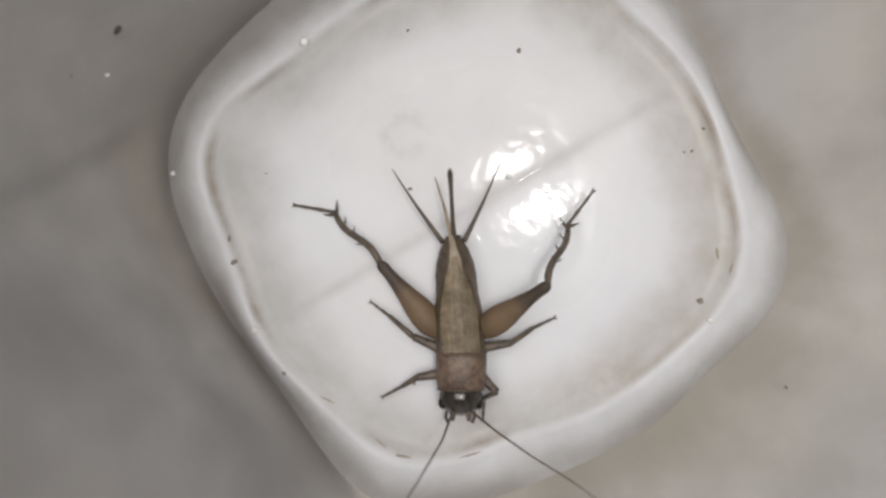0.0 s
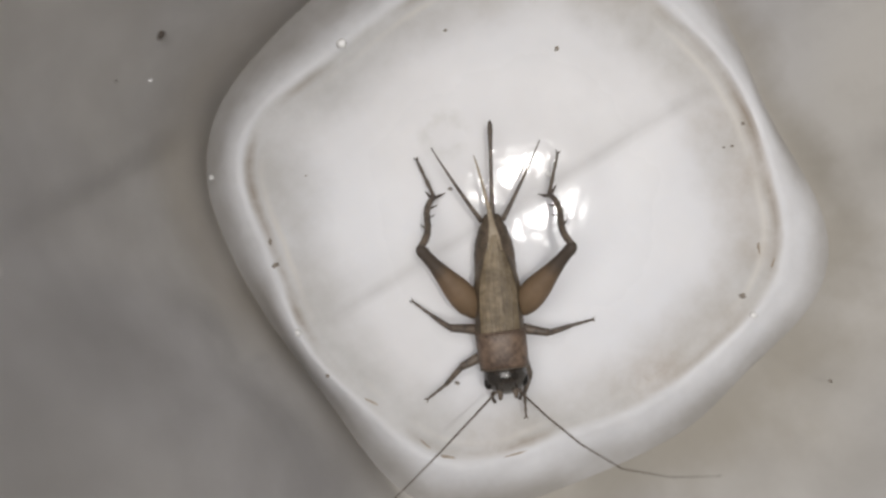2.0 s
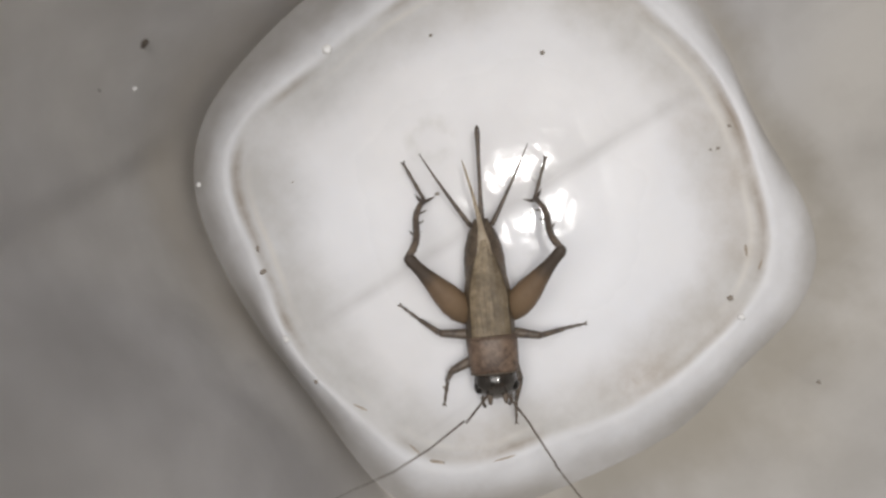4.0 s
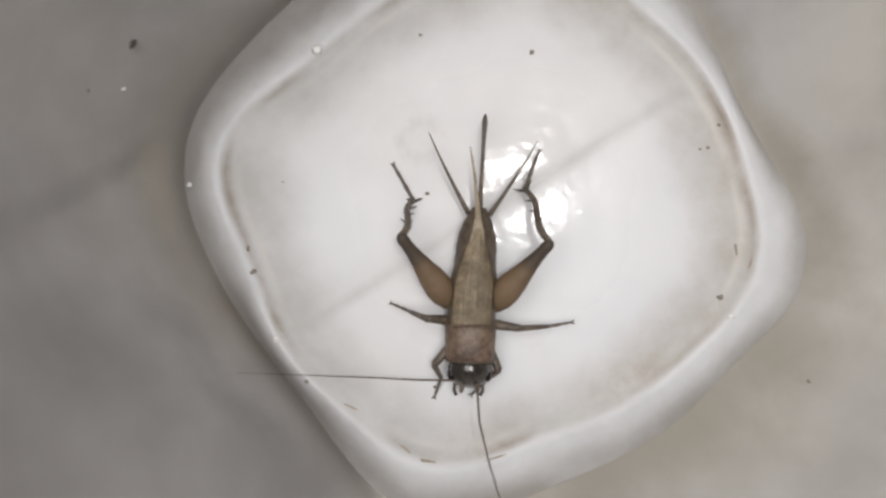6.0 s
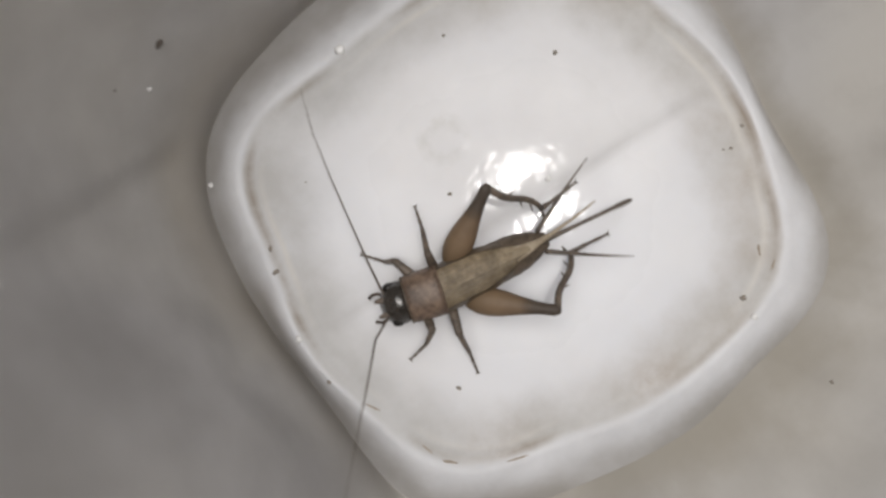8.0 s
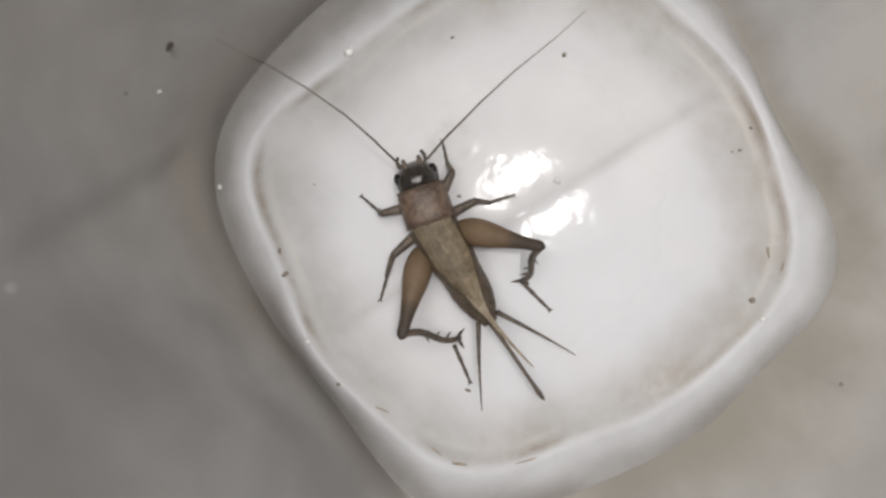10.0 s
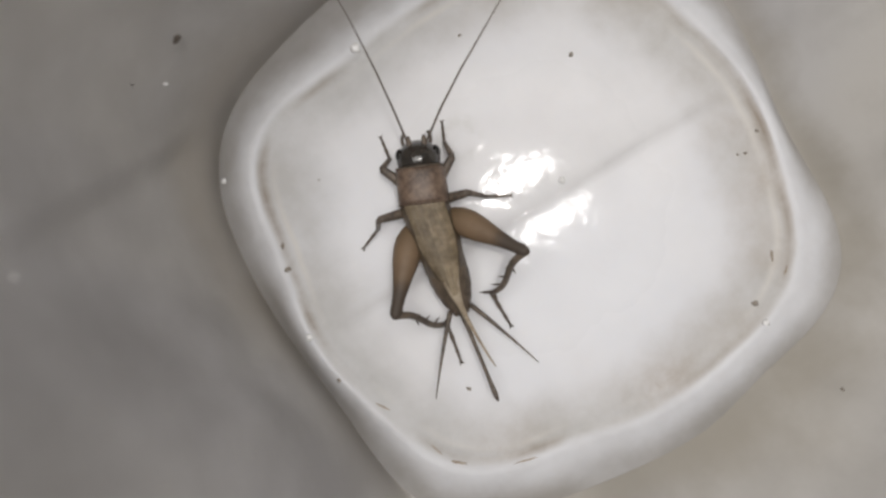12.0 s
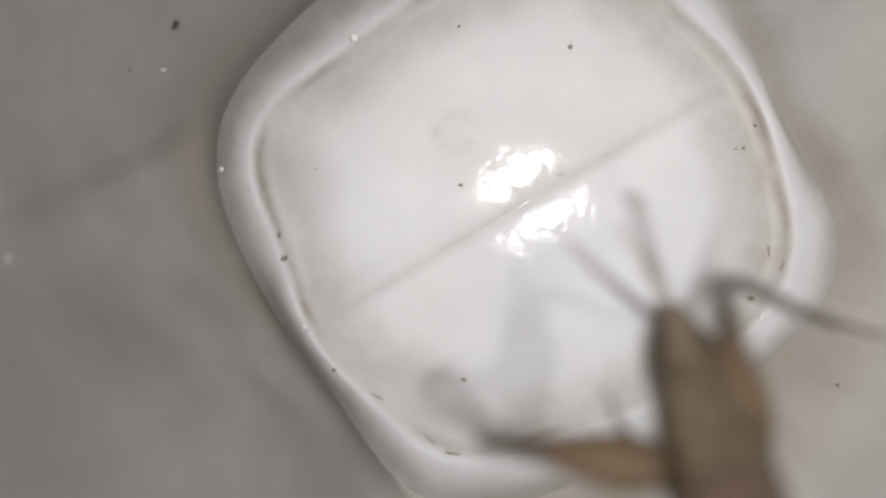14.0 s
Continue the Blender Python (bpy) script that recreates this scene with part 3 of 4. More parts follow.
def build_cricket():
    bug = new("cricket")
    tagged(bug, "brown female cricket with black head and long ovipositor", "cricket")
    # head
    bm = bmesh.new()
    loft(bm, [oval(y, w, h, z, 24) for y, w, h, z in (
        (6.9, 2.10, 2.0, 3.9), (7.4, 2.36, 2.25, 3.95), (8.0, 2.46, 2.35, 3.95), (8.6, 2.40, 2.28, 3.85), (9.2, 2.14, 2.02, 3.65),
        (9.7, 1.72, 1.62, 3.4), (10.1, 1.15, 1.1, 3.1), (10.32, 0.4, 0.4, 2.9))])
    head = part("head", bm, HEAD, bug, "glossy black rounded head")
    for side in (-1, 1):
        bm = bmesh.new()
        blob(bm, 0, 0, 0, 0.55, 0.80, 0.80, 10)
        eye = part("eye", bm, EYE, head, "glossy black compound eye")
        eye.location = (side * 1.98 * MM, 8.65 * MM, 4.3 * MM)
        bm = bmesh.new()
        tube(bm, [(0, -0.3, 0), (0, 0.25, 0.02), (0, 0.8, 0.05), (0, 1.35, 0.1)], [0.34, 0.36, 0.30, 0.16], 10)
        scape = part("antenna_base", bm, LEG, head)
        scape.matrix_basis = pose(side * 0.8 * MM, 9.3 * MM, 4.7 * MM, 0, 0, -side * 4)
        bm = bmesh.new()
        tube(bm, [(0, 0, 0), (side * 0.5, 0.7, -0.5), (side * 0.55, 1.35, -0.9), (side * 0.3, 1.9, -1.2)], [0.2, 0.19, 0.17, 0.2], 8)
        palp = part("palp", bm, LEG, head)
        palp.location = (side * 1.1 * MM, 9.5 * MM, 2.4 * MM)
    # neck shield
    bm = bmesh.new()
    loft(bm, [oval(y, w, h, z, 28, power=2.5) for y, w, h, z in (
        (7.25, 2.35, 1.95, 3.9), (7.1, 2.62, 2.20, 3.9), (6.6, 2.72, 2.34, 3.9), (5.6, 2.80, 2.42, 3.9), (4.4, 2.84, 2.45, 3.9),
        (3.5, 2.86, 2.42, 3.9), (3.05, 2.84, 2.34, 3.88), (2.95, 2.6, 2.1, 3.85))])
    shield = part("pronotum", bm, SHIELD, bug, "mottled brown saddle-shaped neck shield")
    for y, r in ((7.12, 0.13), (3.10, 0.09)):
        bm = bmesh.new()
        w, h = (2.62, 2.2) if y > 5 else (2.84, 2.36)
        arc = [(w * abs(math.cos(a)) ** 0.8 * math.copysign(1, math.cos(a)), 0, 3.9 + h * math.sin(a) ** 0.8) for a in [math.pi * (0.02 + 0.96 * i / 22) for i in range(23)]]
        tube(bm, arc, [r] * 23, 6)
        rim = part("rim", bm, ABDOMEN if y > 5 else SHIELD, shield, "raised edge of the neck shield")
        rim.location.y = y * MM
    # abdomen with its rings
    bm = bmesh.new()
    rings = []
    for i in range(46):
        y = 3.2 - 13.2 * i / 45
        k = i / 45
        w = 2.55 * (1 - 0.14 * k) * (1 - max(0, (k - 0.64) / 0.36) ** 2 * 0.64)
        step = 0.07 * abs(math.sin(math.pi * (y + 0.4) / 1.45)) ** 0.5
        rings.append(oval(y, w - 0.07 + step, (w * 0.80) - 0.06 + step, 3.5 - 0.2 * k, 22))
    loft(bm, rings)
    part("abdomen", bm, ABDOMEN, bug, "dark brown ringed abdomen")
    # forewings: flat over the back, folded down the sides
    for side, lift in ((-1, 0.0), (1, 0.12)):
        bm = bmesh.new()
        rows, rows_in = [], []
        for i in range(36):
            k = i / 35
            y = 3.4 - 11.0 * k
            half = 2.22 * (1 - 0.12 * k) * (1 - max(0, (k - 0.42) / 0.58) ** 1.5 * 0.78)
            top = 5.95 - 0.35 * k - 0.9 * max(0, k - 0.6)
            row = []
            for j in range(11):
                q = j / 10
                x = -0.30 + (half + 0.30) * q
                z = top + lift * (1 - q) - 0.02 * math.sin(q * 9 + k * 14) - 0.34 * q ** 5 - 0.10 * q * q
                row.append((side * x * MM, y * MM, z * MM))
            rows.append(row)
        loft(bm, rows, close=False)
        loft(bm, [[(x, y, z - 0.00007) for x, y, z in row] for row in rows], close=False)
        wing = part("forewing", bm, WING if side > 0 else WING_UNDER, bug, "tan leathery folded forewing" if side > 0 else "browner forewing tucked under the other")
        # side flap
        bm = bmesh.new()
        rows = []
        for i in range(30):
            k = i / 29
            y = 3.3 - 10.2 * k
            half = 2.26 * (1 - 0.10 * k) * (1 - max(0, (k - 0.45) / 0.55) ** 1.6 * 0.62)
            top = 5.55 - 0.35 * k - 0.9 * max(0, k - 0.6)
            rows.append([(side * (half + 0.50 * math.sin(q * 1.7)) * MM, y * MM, (top - (2.2 - 1.2 * k) * q) * MM) for q in (0, 0.2, 0.4, 0.6, 0.8, 1.0)])
        loft(bm, rows, close=False)
        loft(bm, [[(x - side * 0.00007, y, z) for x, y, z in row] for row in rows], close=False)
        part("side_flap", bm, WING_SIDE, wing, "darker folded side of the forewing")
        # veins
        for v in range(5):
            bm = bmesh.new()
            pts = []
            for i in range(14):
                k = 0.03 + 0.90 * i / 13
                half = 2.22 * (1 - 0.12 * k) * (1 - max(0, (k - 0.42) / 0.58) ** 1.5 * 0.78)
                q = (v + 0.7) / 5.2 + 0.05 * math.sin(k * 7 + v * 2.0 + side)
                top = 5.95 - 0.35 * k - 0.9 * max(0, k - 0.6)
                z = top + lift * (1 - q) - 0.02 * math.sin(q * 9 + k * 14) - 0.34 * q ** 5 - 0.10 * q * q
                pts.append((side * (-0.30 + (half + 0.30) * q), 3.4 - 11.0 * k, z + 0.015))
            tube(bm, pts, [0.036 - 0.015 * i / 13 for i in range(14)], 5)
            part("vein", bm, VEIN, wing)
    # folded hind wings, ending in a pale tail
    bm = bmesh.new()
    tail = [(0.0, -5.9, 5.25, 0.9), (0.0, -7.2, 5.05, 0.72), (0.08, -8.6, 4.75, 0.42), (0.30, -10.4, 4.5, 0.25), (0.75, -13.0, 4.5, 0.17), (1.30, -15.5, 4.5, 0.12), (1.58, -16.6, 4.5, 0.05)]
    loft(bm, [oval(y, w, 0.13, z, 10, x) for x, y, z, w in tail])
    part("hind_wing", bm, PALE, bug, "pale tan folded hind wing tail")
    # ovipositor
    bm = bmesh.new()
    ys = [-9.2, -10.2, -12, -14, -16, -17.4, -18.7, -19.5, -20.1, -20.5]
    rs = [0.40, 0.33, 0.25, 0.22, 0.22, 0.22, 0.27, 0.31, 0.24, 0.06]
    tube(bm, [(0, y + 9.2, 0.02 * (y + 9) ** 2 * 0.12) for y in ys], rs, 10)
    needle = part("ovipositor", bm, LEG, bug, "long dark needle-like ovipositor")
    needle.location = OVIPOSITOR_ROOT
    # tail feelers
    for side in (-1, 1):
        bm = bmesh.new()
        pts = [(side * (1.15 + (4.7 if side < 0 else 5.1) * k + 0.5 * k * (1 - k)), -9.2 - 8.6 * k, 3.7 + 0.8 * k * k) for k in [i / 12 for i in range(13)]]
        tube(bm, pts, [0.27 * (1 - k / 13) + 0.03 for k in range(13)], 8)
        part("cercus", bm, LEG, bug, "thin tapering tail feeler")
    return bug, needle, head, shield


def limb(bug, name, lengths, thick, mats, spines, side):
    """Thigh, shin and foot of one leg, each along its own y from its joint."""
    pieces = []
    for k, (piece, length) in enumerate(zip(("femur", "tibia", "tarsus"), lengths)):
        bm = bmesh.new()
        L = length / MM
        if k == 0 and name == "hind":
            prof = [(0, 0.55), (0.06, 0.95), (0.16, 1.28), (0.28, 1.36), (0.42, 1.22), (0.56, 0.95), (0.68, 0.76), (0.78, 0.62), (0.88, 0.55), (0.95, 0.58), (1.0, 0.46), (1.03, 0.20)]
            loft(bm, [oval(L * a, r * 1.18, r * 1.1, -0.1 * math.sin(a * 3), 16) for a, r in prof])
        else:
            r0, r1 = thick[k]
            count = 9
            bow = 0.045 * L * side if k == 1 and name == "hind" else 0.0
            pts = [(bow * math.sin(2 * math.pi * i / (count - 1)), L * i / (count - 1), 0.025 * L * math.sin(math.pi * i / (count - 1)) * (1 if k < 2 else -0.4)) for i in range(count)]
            rad = [r0 + (r1 - r0) * i / (count - 1) for i in range(count)]
            rad[0] *= 0.85
            if k == 2:
                rad = [r * (1.25 if i % 3 == 0 else 0.9) for i, r in enumerate(rad)]
            tube(bm, pts, rad, 8)
            if k == 2:
                for s in (-1, 1):
                    tube(bm, [(0, L, 0), (s * 0.16, L + 0.25, 0.05), (s * 0.26, L + 0.42, -0.08)], [r1, r1 * 0.6, 0.02], 5)
        ob = part(name + "_" + piece, bm, mats[k], bug)
        pieces.append(ob)
        if k == 1 and spines:
            me = None
            for i in range(spines):
                for s in (-1, 1):
                    last = i == spines - 1
                    if me is None:
                        bm = bmesh.new()
                        tube(bm, [(0, 0, 0), (0.32, 0.28, 0.1), (0.62, 0.62, 0.12)], [0.12, 0.09, 0.015], 5)
                        sp = part("spine", bm, LEG, ob)
                        me = sp.data
                    else:
                        sp = new("spine", me)
                        sp.parent = ob
                    size = 1.9 if last else 1.1
                    sp.matrix_basis = Matrix.LocRotScale((0, L * (0.38 + 0.58 * i / (spines - 1)) * MM, 0.0), Euler((0, 0 if s > 0 else math.pi, 0)), (size, size, size))
    return pieces


HIND = (0.0106, 0.0086, 0.0046)
MIDDLE = (0.0038, 0.0036, 0.0027)
FRONT = (0.0030, 0.0027, 0.0026)

BODY_WAY = [
    (0, 4.16, -8.79, 0, -174.4, 0),
    (0.5, 3.41, -7.35, 0, -177.4, 0),
    (1, 3.58, -6.78, 0, -176.8, 0),
    (1.5, 3.51, -6.5, 0, -175.4, 0),
    (2, 3.51, -6.5, 0, -175.4, 0),
    (3, 3.83, -6.5, 0, -174.8, 0),
    (5.5, 3.91, -6.35, 0, -175.7, 0),
    (6, 3.23, -5.3, 0, -184.5, 0),
    (6.5, 3.3, -4.29, 0, -186.2, 0),
    (7, 2.86, -3.53, 0, -198.1, 0),
    (7.5, 2.32, -2.72, 0, -220.7, 0),
    (8, -0.07, -3.08, 0, -244.5, 0),
    (8.2, -0.84, -2.44, 0, -260.3, 0),
    (10.3, -4.77, 1.44, 0, -335.2, 0),
    (10.5, -5.51, 2.01, 0, -338.4, 0),
    (11, -5.29, 2.19, 0, -339.8, 0),
    (12.5, -5.29, 2.19, 0, -339.8, 0),
    (12.8, -5.29, 2.19, 0, -339.8, 0),
    (12.9, -5.29, 2.19, 0, -339.8, 0),
    (13, -2.48, 1.69, 0, -376.9, 0),
    (13.1, 0.23, 2.32, 0, -419.4, 0),
    (13.3, 1.52, 1.58, 0, -425.0, 0),
    (13.4, 2.28, -1.5, 2, -449.9, 0),
    (13.5, 9.9, -9.73, 12, -484.3, 43),
    (13.6, 12.58, -15.48, 32, -532.4, 52),
    (13.7, 17.59, -19.78, 46, -568.3, 58),
    (13.8, 16.2, -21.4, 58, -573.8, 57),
    (13.9, 13.6, -17.4, 56, -565.8, 46),
    (14, 11.22, -13.53, 56, -532.9, 45),
]

# how the body bends: turn of head and neck shield, turn of the ovipositor, degrees
BEND_WAY = [
    (0, -4.5, 0.0),
    (0.5, -2.8, -2.0),
    (1, 0.5, -1.5),
    (1.5, 3.0, -2.3),
    (2, 3.0, -2.3),
    (3, 0.8, -2.2),
    (5.5, 1.1, -1.0),
    (6, 3.2, 1.1),
    (6.5, -3.7, -4.4),
    (7, -6.2, -1.5),
    (7.5, -10.3, 3.1),
    (8, -7.7, -0.1),
    (10.5, -13.5, 4.3),
    (11, -11.9, 4.0),
    (12.5, -12.0, 3.1),
    (12.9, -12.0, 3.1),
    (13, -3.5, -2.0),
    (13.1, -17.1, 0.5),
    (13.3, -15.6, 6.0),
    (13.5, 0.0, 0.0),
    (14, 0.0, 0.0),
]

HIND_RIGHT_WAY = [
    (0, -144, 2, -141, -20, -104, -2),
    (0.5, -127, 30, -190, -58, -133, 5),
    (1, -142, 17, -196, -43, -157, 6),
    (1.5, -142, 20, -198, -44, -159, 6),
    (2, -142, 20, -198, -44, -159, 6),
    (3, -141, 21, -199, -39, -156, 6),
    (5.5, -140, 22, -197, -40, -154, 6),
    (6, -139, 25, -191, -59, -146, 6),
    (6.5, -132, 28, -199, -59, -144, 6),
    (7, -141, 27, -208, -38, -151, 8),
    (7.5, -132, 28, -198, -47, -147, 8),
    (8, -141, 28, -224, -37, -166, 9),
    (8.2, -138, 27, -216, -59, -154, -5),
    (10.3, -134, 27, -235, -59, -167, -5),
    (10.5, -135, 26, -233, -46, -167, -19),
    (11, -136, 27, -234, -48, -167, -16),
    (12.5, -136, 27, -235, -47, -168, -20),
    (12.8, -136, 27, -235, -47, -168, -20),
    (12.9, -136, 27, -235, -47, -168, -20),
    (13, -115, 33, -264, -37, -164, 3),
    (13.1, -127, 23, -268, -44, -174, 2),
    (13.3, -126, 28, -271, -43, -181, 2),
    (13.4, -143, 27, -302, -59, -168, -5),
    (13.467, -160, 21, -243, -46, -174, -7),
    (13.5, -178, 15, -184, -32, -180, -10),
    (13.6, -176, 14, -184, -32, -180, -10),
    (13.8, -120, 12, -215, -15, -165, 0),
    (13.9, -125, 10, -220, -15, -190, -10),
    (14, -111, -6, -160, -25, -150, -20),
]

HIND_LEFT_WAY = [
    (0, 124, 31, 153, -34, 140, 8),
    (0.5, 121, 34, 203, -53, 156, -8),
    (1, 132, 28, 196, -36, 160, 7),
    (1.5, 139, 28, 194, -44, 165, 7),
    (2, 139, 28, 194, -44, 165, 7),
    (3, 139, 28, 197, -44, 162, 7),
    (5.5, 139, 28, 198, -43, 161, 7),
    (6, 144, 24, 205, -40, 163, -5),
    (6.5, 144, 27, 210, -44, 166, -12),
    (7, 146, 27, 221, -38, 179, -12),
    (7.5, 128, 30, 222, -53, 158, 9),
    (8, 148, 15, 227, -39, 181, 9),
    (8.2, 121, 27, 202, -59, 154, -5),
    (10.3, 144, 18, 235, -43, 178, -5),
    (10.5, 152, 21, 238, -47, 181, 7),
    (11, 151, 18, 237, -46, 182, 7),
    (12.5, 151, 18, 239, -48, 181, 7),
    (12.8, 151, 18, 239, -48, 181, 7),
    (12.9, 151, 18, 239, -48, 181, 7),
    (13, 113, 27, 273, -42, 162, 2),
    (13.1, 124, 28, 280, -37, 184, 1),
    (13.3, 136, 28, 295, -54, 188, 1),
    (13.4, 134, 2, 299, -20, 168, -5),
    (13.467, 150, 7, 237, -30, 173, -7),
    (13.5, 165, 12, 175, -40, 178, -10),
    (13.6, 165, 12, 175, -40, 178, -10),
    (13.8, 120, 15, 215, -15, 165, 0),
    (13.9, 130, 12, 190, -20, 170, -10),
    (13.933, 154, 16, 142, -28, 125, -15),
    (14, 178, 20, 95, -35, 80, -20),
]

MIDDLE_RIGHT_WAY = [
    (0, -118, 0, -134, -12, -129, -16),
    (0.5, -104, 9, -129, -49, -130, -5),
    (1, -101, 20, -124, -45, -126, -23),
    (1.5, -98, 17, -124, -49, -130, 0),
    (2, -98, 17, -124, -49, -130, 0),
    (3, -97, 0, -125, -43, -131, 3),
    (5.5, -96, 1, -118, -45, -133, 3),
    (6, -93, 36, -102, -57, -106, -32),
    (6.5, -113, 11, -131, -22, -131, 2),
    (7, -104, 35, -111, -41, -116, -7),
    (7.5, -103, 1, -115, -27, -113, 3),
    (8, -93, 49, -103, -41, -97, -21),
    (8.2, -115, 6, -130, -46, -124, -9),
    (10.3, -93, 14, -120, -61, -103, -9),
    (10.5, -99, 26, -119, -52, -105, 4),
    (11, -98, 34, -118, -56, -108, 4),
    (12.5, -95, 36, -116, -53, -108, 4),
    (12.8, -95, 36, -116, -53, -108, 4),
    (12.9, -95, 36, -116, -53, -108, 4),
    (13, -112, 6, -113, -46, -108, -9),
    (13.1, -92, 27, -65, -53, -37, -34),
    (13.3, -110, 2, -99, -36, -92, -9),
    (13.367, -117, 10, -115, -53, -127, -9),
    (13.4, -125, 14, -134, -61, -168, -9),
    (13.5, -155, -10, -172, -25, -175, -10),
    (13.6, -155, -10, -172, -25, -175, -10),
    (13.8, -155, -10, -172, -25, -175, -10),
    (13.9, -155, -10, -172, -25, -175, -10),
    (14, -155, -10, -172, -25, -175, -10),
]

MIDDLE_LEFT_WAY = [
    (0, 95, 3, 116, -32, 110, -9),
    (0.5, 86, 5, 106, -36, 108, 5),
    (1, 84, 23, 100, -32, 99, -25),
    (1.5, 77, 7, 98, -42, 101, -8),
    (2, 77, 7, 98, -42, 101, -8),
    (3, 80, 7, 95, -37, 96, -16),
    (5.5, 76, 6, 99, -40, 97, -10),
    (6, 86, 5, 96, -24, 104, -3),
    (6.5, 75, 6, 96, -14, 101, -16),
    (7, 90, 6, 99, 7, 113, 7),
    (7.5, 107, 5, 134, 5, 125, 7),
    (8, 81, 18, 92, -44, 86, -26),
    (8.2, 96, 6, 124, -46, 107, -9),
    (10.3, 102, 6, 132, -46, 133, -9),
    (10.5, 95, 32, 155, -78, 110, -19),
    (11, 91, 29, 140, -74, 125, -16),
    (12.5, 88, 26, 140, -74, 122, -12),
    (12.8, 88, 26, 140, -74, 122, -12),
    (12.9, 88, 26, 140, -74, 122, -12),
    (13, 160, 6, 159, -46, 159, -9),
    (13.1, 97, 3, 109, -50, 131, 5),
    (13.3, 114, 2, 109, 3, 120, -39),
    (13.4, 122, 6, 128, -46, 144, -9),
    (13.5, 155, -10, 172, -25, 175, -10),
    (13.6, 155, -10, 172, -25, 175, -10),
    (13.8, 155, -10, 172, -25, 175, -10),
    (13.9, 155, -10, 172, -25, 175, -10),
    (14, 155, -10, 172, -25, 175, -10),
]

FRONT_RIGHT_WAY = [
    (0, -85, 3, -58, -38, -64, -14),
    (0.5, -77, 36, -36, -29, -51, -11),
    (1, -59, 4, -40, -21, -63, -6),
    (1.5, -65, 3, -44, -13, -56, 6),
    (2, -65, 3, -44, -13, -56, 6),
    (3, -68, 3, -26, -50, -12, -15),
    (5.5, -60, 4, -28, -59, -14, -9),
    (6, -39, 6, 30, -45, -14, -21),
    (6.5, -42, 5, 18, -33, 46, -33),
    (7, -87, 1, -62, -27, -64, 5),
    (7.5, -51, 3, 10, -43, -30, -16),
    (8, -67, 2, -20, -60, -43, -3),
    (8.2, -53, 2, 45, -60, -5, -9),
    (10.3, -56, 2, -8, -60, -19, -9),
    (10.5, -51, 5, -1, -50, -16, -12),
    (11, -51, 5, 9, -40, -15, -23),
    (12.5, -48, 6, 7, -44, -12, -21),
    (12.8, -48, 6, 7, -44, -12, -21),
    (12.9, -48, 6, 7, -44, -12, -21),
    (13, -76, 5, -13, -52, -26, -13),
    (13.1, -41, 8, -9, 9, -17, 11),
    (13.3, -29, 8, 22, -11, -10, 11),
    (13.333, -44, 6, -21, -69, -51, -9),
    (13.367, -55, 4, -66, -65, -104, -9),
    (13.4, -67, 2, -112, -60, -157, -9),
    (13.5, -20, -35, -100, -50, -150, -30),
    (13.6, -20, -35, -100, -50, -150, -30),
    (13.8, -20, -35, -100, -50, -150, -30),
    (13.9, -20, -35, -100, -50, -150, -30),
    (14, -20, -35, -100, -50, -150, -30),
]

FRONT_LEFT_WAY = [
    (0, 42, 23, -56, -52, -6, -15),
    (0.5, 31, 9, -11, -50, 5, -14),
    (1, 24, 9, -13, -42, 3, 11),
    (1.5, 17, 9, -15, -34, -1, 10),
    (2, 17, 9, -15, -34, -1, 10),
    (3, 15, 9, -13, -30, -5, -12),
    (5.5, 17, 9, -12, -28, -3, 6),
    (6, 30, 8, -37, -52, -41, -9),
    (6.5, 25, 8, -32, -45, -1, -11),
    (7, 44, 7, 22, -43, 18, -8),
    (7.5, 50, 6, 14, -52, 28, -15),
    (8, 86, 47, 41, -47, 21, -25),
    (8.2, 56, 8, -18, -74, 0, -9),
    (10.3, 83, 8, 47, -74, 29, -9),
    (10.5, 98, 3, 73, -53, 46, -13),
    (11, 39, 6, -54, -55, 0, -10),
    (12.5, 37, 6, -47, -54, 5, -12),
    (12.8, 37, 6, -47, -54, 5, -12),
    (12.9, 37, 6, -47, -54, 5, -12),
    (13, 140, 1, 75, -20, 81, 4),
    (13.1, 86, 3, 33, -31, 59, -25),
    (13.3, 98, 2, 69, -9, 61, -27),
    (13.367, 103, 8, 92, -74, 105, -9),
    (13.4, 111, 8, 127, -74, 143, -9),
    (13.467, 66, -14, 113, -62, 146, -19),
    (13.5, 20, -35, 100, -50, 150, -30),
    (13.6, 20, -35, 100, -50, 150, -30),
    (13.8, 20, -35, 100, -50, 150, -30),
    (13.9, 20, -35, 100, -50, 150, -30),
    (14, 20, -35, 100, -50, 150, -30),
]

